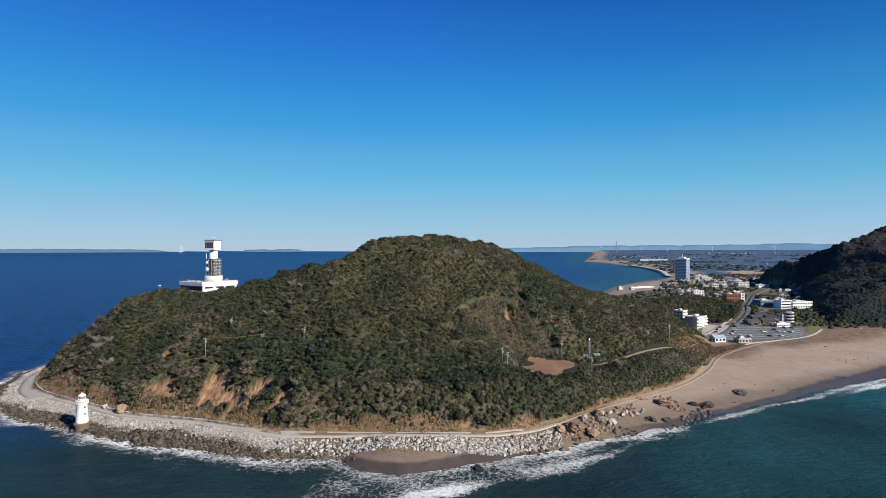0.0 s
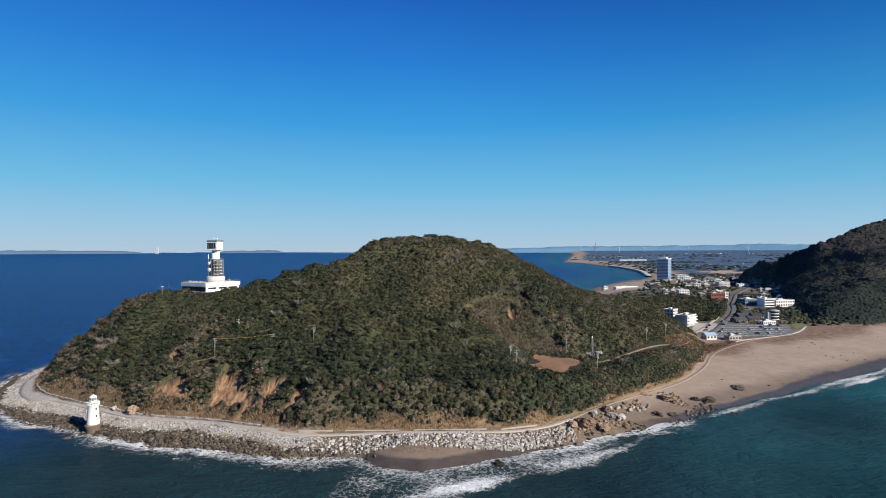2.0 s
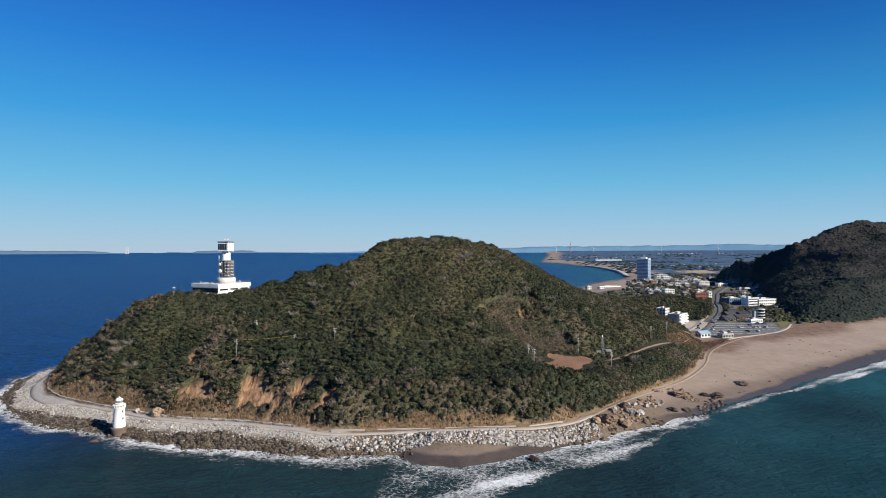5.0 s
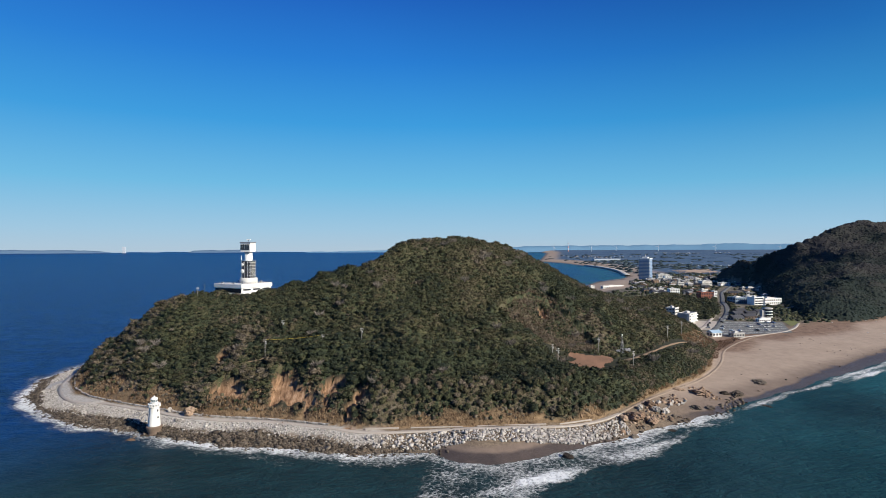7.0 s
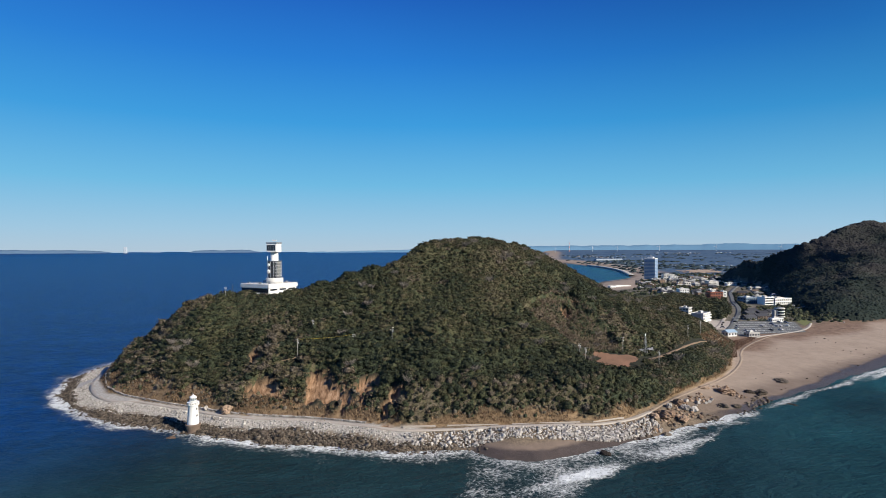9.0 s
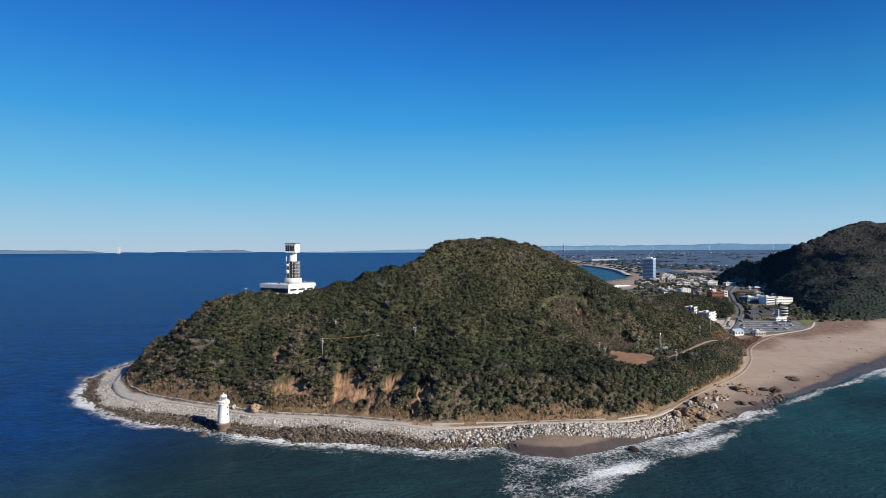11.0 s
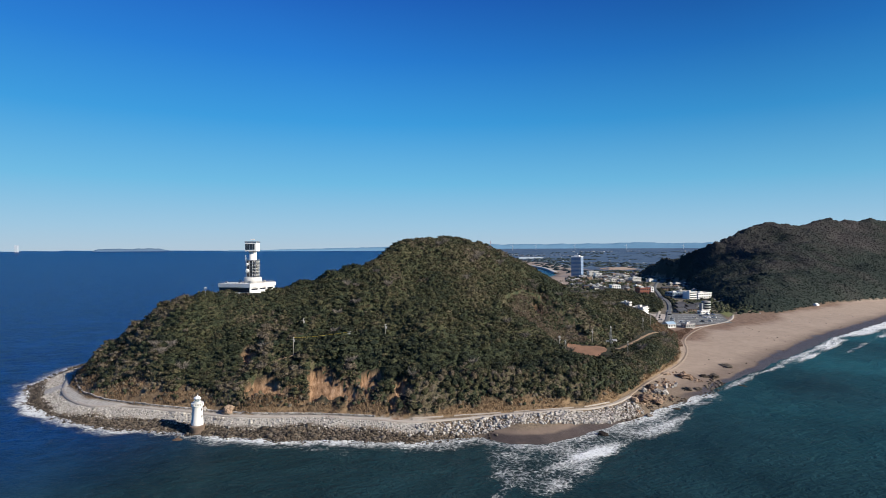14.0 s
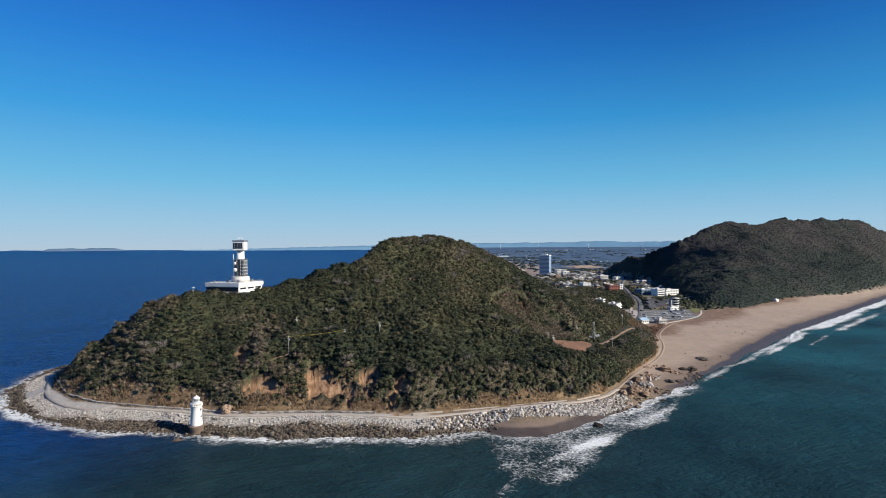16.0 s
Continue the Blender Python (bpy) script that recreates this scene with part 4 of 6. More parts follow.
def stone_material(name, stops, fac="object", wet=None):
    m = Mat(name, 0.9, spec=0.2)
    r = m.rand() if fac == "object" else m.island()
    c = m.ramp(m.math("ADD", m.math("MULTIPLY", r, 0.55), m.math("MULTIPLY", m.noise(0.9, 5, 0.7), 0.45)), *stops)
    return m.color(c).bump(m.noise(2.5, 6, 0.7), 0.8, 0.25).m


PALE = ((0.2, (0.20, 0.185, 0.168)), (0.45, (0.36, 0.335, 0.305)), (0.8, (0.50, 0.47, 0.43)))
DARK = ((0.2, (0.030, 0.025, 0.021)), (0.5, (0.082, 0.066, 0.051)), (0.85, (0.21, 0.18, 0.145)))
BROWN = ((0.2, (0.12, 0.08, 0.055)), (0.5, (0.24, 0.165, 0.115)), (0.85, (0.37, 0.28, 0.205)))
PALESTONE = stone_material("pale_armour_stone", PALE)
PALERUBBLE = stone_material("pale_rubble", PALE, "island")
DARKRUBBLE = stone_material("dark_wet_rubble", DARK, "island")
DARKSTONE = stone_material("dark_rock", DARK)
BROWNSTONE = stone_material("brown_sandstone", BROWN)


def rubble(name, x, y, z, size, material, label, seed):
    """Many loose stones as one mesh."""
    rnd = np.random.RandomState(seed)
    base = np.array([(-1, -0.8, -0.8), (1, -0.8, -0.8), (1, 0.8, -0.8), (-1, 0.8, -0.8), (-1, -0.8, 0.8), (1, -0.8, 0.8), (1, 0.8, 0.8), (-1, 0.8, 0.8)]) * 0.5
    quads = np.array([(0, 3, 2, 1), (4, 5, 6, 7), (0, 1, 5, 4), (1, 2, 6, 5), (2, 3, 7, 6), (3, 0, 4, 7)])
    n = len(x)
    v = base[None] + rnd.uniform(-0.24, 0.24, (n, 8, 3))
    a, b = rnd.uniform(0, 6.28, n), rnd.uniform(-0.6, 0.6, n)
    ca, sa, cb, sb = (f[:, None] for f in (np.cos(a), np.sin(a), np.cos(b), np.sin(b)))
    vx, vz = v[..., 0] * cb - v[..., 2] * sb, v[..., 0] * sb + v[..., 2] * cb
    px, py = vx * ca - v[..., 1] * sa, vx * sa + v[..., 1] * ca
    co = np.stack([x[:, None] + px * size[:, None], y[:, None] + py * size[:, None], z[:, None] + vz * size[:, None] * 0.85], -1)
    me = mesh_of(name, co.reshape(-1, 3), (quads[None] + (np.arange(n) * 8)[:, None, None]).reshape(-1, 4))
    me.materials.append(material)
    return tagged(new(name, me), label, "rocks", kind="stuff")


PATH_LINE = [(-257, 382), (-252, 367), (-241, 336), (-225, 307), (-195, 285.5), (-165, 268.5), (-142, 255), (-114, 249), (-86, 237.5), (-70, 230.5), (-45, 230),
             (-11, 228.5), (13, 229.5), (31, 235), (47, 246.5), (62.5, 259.5), (95, 288.5), (126.5, 315.5), (149, 339), (166, 361), (180, 385), (205, 412), (229, 434), (257, 454), (284, 470), (312, 490), (336, 515)]


def refine(line, step):
    """Points at even steps along a rounded line."""
    p = np.array(line, float)
    for _ in range(2):
        q = np.empty((2 * len(p) - 2, p.shape[1]))
        q[0::2], q[1::2] = 0.75 * p[:-1] + 0.25 * p[1:], 0.25 * p[:-1] + 0.75 * p[1:]
        p = np.vstack([p[:1], q, p[-1:]])
    d = np.r_[0, np.cumsum(np.hypot(*np.diff(p[:, :2], axis=0).T))]
    at_d = np.arange(0, d[-1], step)
    return np.stack([np.interp(at_d, d, p[:, k]) for k in range(p.shape[1])], 1)


def ribbon(name, line, width, material, label, category, rise=0.12, step=2.0, depth=0.5, kind="structure"):
    """A paved strip that lies on the ground, with a thickness."""
    p = refine(line, step)
    t = np.gradient(p, axis=0)
    t /= np.linalg.norm(t, axis=1)[:, None]
    nrm = np.stack([-t[:, 1], t[:, 0]], 1)
    wd = (width(p[:, 0], p[:, 1]) if callable(width) else np.full(len(p), width))[:, None]
    land_side = np.minimum(wd * 0.5, 1.6)
    sides = [p + nrm * (land_side - wd * (1 - k)) for k in (0.0, 0.33, 0.67, 1.0)]
    levels = [ground(s[:, 0], s[:, 1]) for s in sides]
    z = np.where(wd[:, 0] > 3.2, np.mean(levels[:2], 0), np.mean(levels, 0)) + 0.06
    z = np.convolve(np.pad(z, 3, mode="edge"), np.ones(7) / 7, "valid") + rise
    rows = [np.c_[sides[0], z - depth], *(np.c_[s, z] for s in sides), np.c_[sides[3], z - depth]]
    n = len(p)
    co = np.vstack(rows)
    i = np.arange(n - 1)
    quads = np.vstack([np.stack([k * n + i, k * n + i + 1, (k + 1) * n + i + 1, (k + 1) * n + i], 1) for k in range(5)])[:, ::-1]
    me = mesh_of(name, co, quads)
    me.materials.append(material)
    return tagged(new(name, me), label, category, kind=kind)


ribbon("pavement", PATH_LINE[:15], lambda x, y: 2.9 + 4.6 * (1 - smooth(-215, -196, x)) * (0.35 + 0.65 * smooth(-250, -236, x)), PATHWAY, "pale concrete path along the shore", "path")
ribbon("beach_path", PATH_LINE[14:], 1.5, worn("trodden_sand_path", (0.315, 0.25, 0.19), (0.265, 0.207, 0.158), 0.3, 0.95), "trodden tan path along the head of the beach", "path", 0.02)
ribbon("access_track", ACCESS, 1.8, TRACKDIRT, "narrow dirt track along the wooded slope", "track", 0.15)
ribbon("dirt_track", [(176, 404), (165, 390), (150, 372), (128, 352), (106, 332), (88, 320), (72, 311)], 2.6, TRACKDIRT, "tan dirt track cut into the slope", "track", 0.1)

ribbon("promenade", [(226, 438), (240, 447), (262, 458), (290, 471), (314, 489), (336, 514)], 2.2, PATHWAY, "pale paved walk along the car park's seaward edge", "path", 0.3)

revetment = thing("revetment", pose(0, 0, 0), "sloping sea wall of pale armour stones below the path", "sea wall")
tagged(revetment, kind="structure")
blocks = [stone_mesh("armour_stone", s, PALESTONE) for s in range(8)]
rx, ry = scatter(-275, 52, 196, 400, 0.92, 31)
d, (dp, _) = coast(rx, ry), line_dist(rx, ry, PATH_LINE)
dtoe = line_dist(rx, ry, TOE)[0]
seaward = ~inside(rx, ry, TOE) & (dp < dtoe)
upper = seaward & (dp > 1.9 + 4.0 * (1 - smooth(-215, -196, rx)) * (0.35 + 0.65 * smooth(-250, -236, rx))) & (dp < 9.5 + 4.5 * (1 - smooth(-230, -180, rx)) + 3.2 * smooth(-66, -50, rx)) & (d > 1.5) & (rx < 46)
wanted = upper & (rx > -4) & (np.random.RandomState(2).uniform(size=len(rx)) < 0.8)
near = np.where(wanted)[0][:300]
rnd = random.Random(7)
rz = ground(rx, ry)
for k in near:
    s = rnd.choice((0.65, 0.8, 0.95, 1.1, 1.4)) * rnd.uniform(0.9, 1.1)
    part("armour_stone", rnd.choice(blocks), None, revetment,
         where=pose(float(rx[k]), float(ry[k]), float(rz[k]) + 0.3, rnd.uniform(-20, 20), rnd.uniform(-20, 20), rnd.uniform(0, 360)) @ Matrix.Scale(s, 4))
used = np.zeros(len(rx), bool)
used[near] = True
left = upper & ~used & (np.random.RandomState(5).uniform(size=len(rx)) < np.where(rx < -62, 0.9, 0.8))
rubble("armour_rubble", rx[left], ry[left], rz[left] + 0.12, np.clip(np.random.RandomState(6).lognormal(-0.62, 0.38, left.sum()), 0.26, 1.5) * (0.85 + 0.5 * smooth(-78, -55, rx[left])), PALERUBBLE, "bank of pale rubble stones", 3)
rx, ry = scatter(-280, -30, 200, 430, 0.74, 33)
d, (dp, _) = coast(rx, ry), line_dist(rx, ry, PATH_LINE)
low = ~inside(rx, ry, TOE) & (dp > 8.0 + 4.5 * (1 - smooth(-230, -180, rx))) & (d > -3.0 - 2 * vnoise(rx, ry, 8, 90)) & (d < 24) & (np.random.RandomState(93).uniform(size=len(rx)) > smooth(-58, -32, rx))
shore_rocks = rubble("shore_rubble", rx[low], ry[low], np.maximum(ground(rx[low], ry[low]), -0.5) + 0.1, np.clip(np.random.RandomState(16).lognormal(-0.62, 0.45, low.sum()), 0.25, 1.9), DARKRUBBLE, "dark wet rocks at the water's edge", 4)
rx, ry = scatter(28, 150, 215, 300, 2.2, 35)
d = coast(rx, ry)
low = (d > -4) & (d < 9) & (vnoise(rx, ry, 11, 92) > 0.52)
rubble("beach_rubble", rx[low], ry[low], ground(rx[low], ry[low]) + 0.05, np.random.RandomState(17).uniform(0.4, 1.5, low.sum()), DARKRUBBLE, "dark stones strewn along the sand", 5)

rx, ry = scatter(40, 116, 222, 296, 2.0, 37)
d, (dp, _) = coast(rx, ry), line_dist(rx, ry, PATH_LINE)
low = (d > 3) & (dp > 3) & ~inside(rx, ry, TOE) & (fbm(rx, ry, 16, 95) + 0.22 * np.exp(-((rx - 58) / 22) ** 2) > 0.58)
rubble("outcrop_rubble", rx[low], ry[low], ground(rx[low], ry[low]) + 0.15, np.clip(np.random.RandomState(18).lognormal(-0.2, 0.5, low.sum()), 0.3, 2.2), stone_material("brown_rubble", BROWN, "island"), "broken brown rocks below the shore path", 6)

rx, ry = scatter(100, 520, 270, 530, 5.5, 38)
d = coast(rx, ry)
low = (d > 6) & (d < 75) & (np.random.RandomState(39).uniform(size=len(rx)) < 0.008 + 0.2 * smooth(0.6, 0.75, vnoise(rx, ry, 40, 96)))
rubble("beach_debris", rx[low], ry[low], ground(rx[low], ry[low]) + 0.02, np.random.RandomState(40).uniform(0.25, 0.9, low.sum()), DARKRUBBLE, "scattered driftwood and stones on the sand", 7)

# single rocks: x, y, width, height, stone
for x, y, w_, h_, mat_, lab in [
        (52, 242.5, 8, 4.4, BROWNSTONE, "weathered brown sandstone outcrop at the wall's end"), (46, 240, 4.5, 3, BROWNSTONE, "weathered brown sandstone outcrop at the wall's end"),
        (60, 241, 6, 2.6, BROWNSTONE, "low brown sandstone outcrop above the sand"), (67, 252, 4.5, 3, PALESTONE, "large pale grey boulder below the path"), (71, 251, 4, 3, PALESTONE, "large pale grey boulder below the path"),
        (59, 252, 3.2, 2.6, PALESTONE, "large pale boulder beside the path"), (66, 257, 5, 3.2, BROWNSTONE, "brown boulder beside the path"), (106, 284, 9.5, 3.4, BROWNSTONE, "broad brown sandstone mound on the beach"),
        (97, 288, 6, 1.8, BROWNSTONE, "low brown sandstone mound on the beach"), (128, 285, 8, 2.6, DARKSTONE, "dark rock on the wet sand"), (122, 286, 5, 2.0, DARKSTONE, "dark rock on the wet sand"), (158, 310, 9, 1.4, DARKSTONE, "low grey rock on the sand"),
        (92, 261, 5, 1.8, DARKSTONE, "dark rock at the water's edge"), (100, 262, 5, 1.6, DARKSTONE, "dark rock at the water's edge"), (65, 233, 4, 1.6, DARKSTONE, "dark rock in the surf"),
        (9.6, 206, 4.5, 2.6, DARKSTONE, "dark rock in the surf"), (132, 266, 5, 1.4, DARKSTONE, "dark rock in the surf"), (45, 226, 3.5, 1.8, DARKSTONE, "dark rock in the surf"), (-149.5, 262.0, 5.2, 4.2, BROWNSTONE, "big rounded pale boulder beside the path"), (-161, 268.5, 2.6, 2.2, PALESTONE, "pale boulder beside the path"),
        (-168, 244, 4.5, 1.4, BROWNSTONE, "low reddish rock awash near the lighthouse")]:
    ob = new("rock", stone_mesh("rock", int(x * 7 + y), mat_, 1.0, 0.30, 4))
    ob.matrix_basis = pose(x, y, max(at(x, y), -0.6) + h_ * 0.28, 0, 0, x * 13 % 360) @ Matrix.Diagonal((w_, w_ * 0.72, h_, 1))
    tagged(ob, lab, "rock", "rocks along the shore")
for k, (x, y) in enumerate([(84, 263), (82, 266), (87, 265), (79, 262), (76, 258), (90, 268), (73, 262), (69, 260)]):
    ob = new("rock", stone_mesh("rock", k + 300, PALESTONE, 0.9, 0.2))
    ob.matrix_basis = pose(x, y, at(x, y) + 0.6, 10, 8 * k, 37 * k) @ Matrix.Scale(1.1 + 0.25 * (k % 4), 4)
    tagged(ob, "pale fallen block lying on the sand", "rock", "rocks along the shore")

# kerb of white stones on the landward edge of the path
kerb = refine([(p[0], p[1]) for p in PATH_LINE[1:9]], 1.55)
kt = np.gradient(kerb, axis=0)
kt /= np.linalg.norm(kt, axis=1)[:, None]
kerb_line = thing("stone_kerb", pose(0, 0, 0), "row of rough white kerb stones edging the path", "kerb")
for k, (p, t) in enumerate(zip(kerb, kt)):
    x, y = p[0] - t[1] * 1.9, p[1] + t[0] * 1.9
    part("kerb_stone", blocks[k % 8], None, kerb_line, where=pose(x, y, at(x, y) + 0.5, 4, 5, math.degrees(math.atan2(t[1], t[0])) + 7 * math.sin(k)) @ Matrix.Diagonal((1.5, 0.8, 0.95, 1)))
for x0, y0, x1, y1 in ((-69, 232.8, -55, 232.4), (-50, 232.2, -28, 231.4), (-22, 231.0, 8, 230.9), (14, 231.6, 30, 236.6)):
    n = math.hypot(x1 - x0, y1 - y0)
    ob = new("low_wall", mesh("low_wall", boxed(0, n, -0.2, 0.2, -0.6, 0.5, bevel=0.05), PATHWAY))
    ob.matrix_basis = pose(x0, y0, at((x0 + x1) / 2, (y0 + y1) / 2), 0, 0, math.degrees(math.atan2(y1 - y0, x1 - x0)))
    tagged(ob, "low pale concrete wall beside the path", "wall", "low walls beside the path")

# ---- dry reeds along the foot of the slope ----
def reed_material():
    m = Mat("dry_reeds", 0.9, spec=0.1)
    c = m.ramp(m.math("ADD", m.math("MULTIPLY", m.island(), 0.4), m.math("MULTIPLY", m.noise(0.12, 4), 0.6)), (0.25, (0.10, 0.066, 0.042)), (0.5, (0.20, 0.135, 0.082)), (0.8, (0.33, 0.235, 0.15)))
    return m.color(c).m


def tufts(name, x, y, z, height, material, label, category, seed, blades=7, thin=1.0):
    """Grass as bunches of thin, bent blades in one mesh."""
    rnd = np.random.RandomState(seed)
    n = len(x) * blades
    bx, by, bz = (np.repeat(v, blades) for v in (x, y, z))
    h = np.repeat(height, blades) * rnd.uniform(0.6, 1.15, n)
    ang, lean, wide = rnd.uniform(0, 6.28, n), rnd.uniform(0.15, 0.95, n) * h, rnd.uniform(0.05, 0.12, n) * thin
    bx, by = bx + rnd.normal(0, 0.35, n), by + rnd.normal(0, 0.35, n)
    ex, ey = bx + np.cos(ang) * lean, by + np.sin(ang) * lean
    px, py = -np.sin(ang) * wide, np.cos(ang) * wide
    co = np.stack([np.stack([bx - px, by - py, bz], 1), np.stack([bx + px, by + py, bz], 1), np.stack([ex + px * 0.5, ey + py * 0.5, bz + h], 1), np.stack([ex - px * 0.5, ey - py * 0.5, bz + h * 0.9], 1)], 1)
    me = mesh_of(name, co.reshape(-1, 3), np.arange(4 * n).reshape(-1, 4))
    me.materials.append(material)
    return tagged(new(name, me), label, category, kind="stuff")


REED = reed_material()
gx, gy = scatter(-252, 180, 228, 420, 0.62, 41)
rd = reeds(gx, gy) * inside(gx, gy, TOE)
ok = (rd > 0.25) & (np.random.RandomState(1).uniform(size=len(gx)) < (0.25 + 0.75 * rd) * np.clip(fbm(gx, gy, 9, 47) * 2.4 - 0.6, 0.1, 1))
gx, gy = gx[ok], gy[ok]
tufts("dry_reeds", gx, gy, ground(gx, gy) - 0.1, 0.5 + 1.5 * fbm(gx, gy, 14, 44), REED, "tall dry tan reeds along the foot of the slope", "reeds", 42, 6)
gx, gy = scatter(-160, 60, 240, 385, 0.9, 43)
ok = (cliffs(gx, gy) > 0.02) & (cliffs(gx, gy) < 0.75) & (np.random.RandomState(4).uniform(size=len(gx)) < 0.5)
gx, gy = gx[ok], gy[ok]
tufts("cliff_grass", gx, gy, ground(gx, gy) - 0.1, np.random.RandomState(5).uniform(0.4, 1.4, len(gx)), REED, "dry grass tufts on the bare earth slips", "grass", 44, 6)

SCRUBTWIG = worn("dry_pinkish_brush", (0.145, 0.106, 0.078), (0.24, 0.182, 0.136), 0.3, 0.95)
gx, gy = scatter(0, 74, 298, 362, 0.8, 143)
ok = (line_dist(gx, gy, SCRUB, True)[0] * np.where(inside(gx, gy, SCRUB), 1, -1) + (fbm(gx, gy, 12, 144) - 0.5) * 30 > 1.5) & free_of(gx, gy) & (np.random.RandomState(145).uniform(size=len(gx)) < 0.5)
gx, gy = gx[ok], gy[ok]
tufts("dry_brush", gx, gy, ground(gx, gy) + np.maximum(canopy(gx, gy) - 0.9, 0.1), np.random.RandomState(146).uniform(0.9, 2.4, len(gx)), SCRUBTWIG, "dry pinkish-brown brush on the open slope", "brush", 147, 7, 0.9)

DUNE_EDGE = [(158, 362), (158, 384), (180, 412), (226, 443), (230, 437), (202, 413), (180, 389), (168, 368)]
gx, gy = scatter(154, 234, 358, 446, 0.9, 148)
ok = inside(gx, gy, DUNE_EDGE) & (line_dist(gx, gy, PATH_LINE)[0] > 2.5) & (np.random.RandomState(149).uniform(size=len(gx)) < 0.2 + 0.7 * vnoise(gx, gy, 8, 150))
gx, gy = gx[ok], gy[ok]
tufts("dune_brush", gx, gy, ground(gx, gy) - 0.1, np.random.RandomState(151).uniform(0.5, 1.5, len(gx)), worn("dry_russet_brush", (0.12, 0.072, 0.05), (0.21, 0.135, 0.095), 0.3, 0.95), "low russet-brown brush at the head of the beach", "brush", 152, 8, 0.9)

# low shrubs between reeds and trees, and on the dune edge
sx, sy = scatter(-250, 205, 230, 470, 1.75, 45)
rd = line_dist(sx, sy, TOE[:20])[0]
ok = inside(sx, sy, TOE) & (rd < 17) & (rd > 1.6) & (np.random.RandomState(6).uniform(size=len(sx)) < 0.25 + 0.7 * smooth(0.38, 0.6, fbm(sx, sy, 9, 48))) & (cliffs(sx, sy) < 0.5)
sx, sy = sx[ok], sy[ok]
stint = np.where(np.random.RandomState(7).uniform(size=len(sx)) < 0.6, np.random.RandomState(8).uniform(0.8, 1, len(sx)), np.random.RandomState(9).uniform(0.1, 0.7, len(sx)))
forest("slope_scrub", sx, sy, ground(sx, sy) - 0.2, np.random.RandomState(10).uniform(1.3, 3.2, len(sx)), stint, FARCROWNS, "low brown and green scrub at the foot of the slope", 46, 0.9)

# bare grey trees that have dropped their leaves, scattered through the woods
bx_, by_ = scatter(-245, 180, 245, 470, 8.5, 101)
br = np.random.RandomState(102)
ok = free_of(bx_, by_) & (br.uniform(size=len(bx_)) < 0.05 + 0.26 * smooth(0.52, 0.7, fbm(bx_, by_, 45, 103))) & (by_ < np.interp(bx_, [p[0] for p in RIDGE], [p[1] for p in RIDGE]) - 14) & (np.hypot(bx_ + 147, by_ - 348) > 42)
bx_, by_ = bx_[ok], by_[ok]
TWIG = worn("bare_grey_twigs", (0.13, 0.112, 0.096), (0.22, 0.195, 0.17), 0.3, 0.95)
bz_ = ground(bx_, by_) + canopy(bx_, by_) - 0.3
for dx, dy in ((0, 0), (0.9, 0.5), (-0.7, 0.8)):
    tufts("bare_branches", bx_ + dx, by_ + dy, bz_, br.uniform(2.2, 3.9, len(bx_)), TWIG, "bare grey branches standing among the evergreens", "trees", 104 + int(dx * 10), 40, 0.13)

# ---- town ----
def patch(name, corners, material, label, category, rise=0.12, n=14, kind="structure", ragged=0.0):
    """A paved area with four corners, laid on the ground."""
    a, b, c_, d_ = (np.array(p, float) for p in corners)
    u, v = np.meshgrid(np.linspace(0, 1, n), np.linspace(0, 1, n))
    xy = ((1 - u) * (1 - v))[..., None] * a + (u * (1 - v))[..., None] * b + (u * v)[..., None] * c_ + ((1 - u) * v)[..., None] * d_
    z = ground(xy[..., 0], xy[..., 1]) + rise
    i = np.arange(n * n).reshape(n, n)
    quads = np.stack([i[:-1, :-1], i[:-1, 1:], i[1:, 1:], i[1:, :-1]], -1).reshape(-1, 4)
    if ragged:
        edge = np.minimum(np.minimum(u, 1 - u), np.minimum(v, 1 - v)) * 5 + (fbm(xy[..., 0], xy[..., 1], 6, 77) - 0.5) * 4 * ragged
        quads = quads[(edge.reshape(-1)[quads] > 0.5).all(1)]
    me = mesh_of(name, np.c_[xy.reshape(-1, 2), z.reshape(-1)], quads)
    me.materials.append(material)
    return tagged(new(name, me), label, category, kind=kind)


LOT = [(210, 452), (296, 468), (323, 519), (258, 524)]
patch("parking_lot", LOT, ASPHALT, "asphalt car park with painted bays", "car park", 0.15, 24)
patch("forecourt", [(214, 482), (230, 476), (258, 523), (238, 530)], PATHWAY, "pale paved forecourt beside the road", "forecourt", 0.22)
ROAD = [(206, 450), (218, 467), (240, 494), (263, 525), (287, 557), (308, 588), (332, 630), (348, 664), (385, 724), (426, 796), (470, 860), (510, 916), (548, 966)]
ribbon("road", ROAD, 5.2, ASPHALT, "asphalt road leading into the town", "road", 0.32, 4.0)
ribbon("sidewalk", [(213, 476), (234, 501), (257, 532), (281, 564), (302, 595)], 3.0, PATHWAY, "pale footway beside the road", "pavement", 0.36, 4.0)
ribbon("side_road", [(310, 612), (340, 604), (380, 596), (420, 590)], 6.0, ASPHALT, "side road at the mountain's foot", "road", 0.35, 4.0)
patch("lawn", [(318, 500), (338, 514), (346, 540), (330, 530)], worn("dry_lawn", (0.10, 0.115, 0.04), (0.15, 0.15, 0.06), 0.2, 0.95), "green lawn beside the car park", "lawn", 0.15)


def lot(u, v):
    a, b, c_, d_ = (np.array(p, float) for p in LOT)
    return (1 - u) * (1 - v) * a + u * (1 - v) * b + u * v * c_ + (1 - u) * v * d_


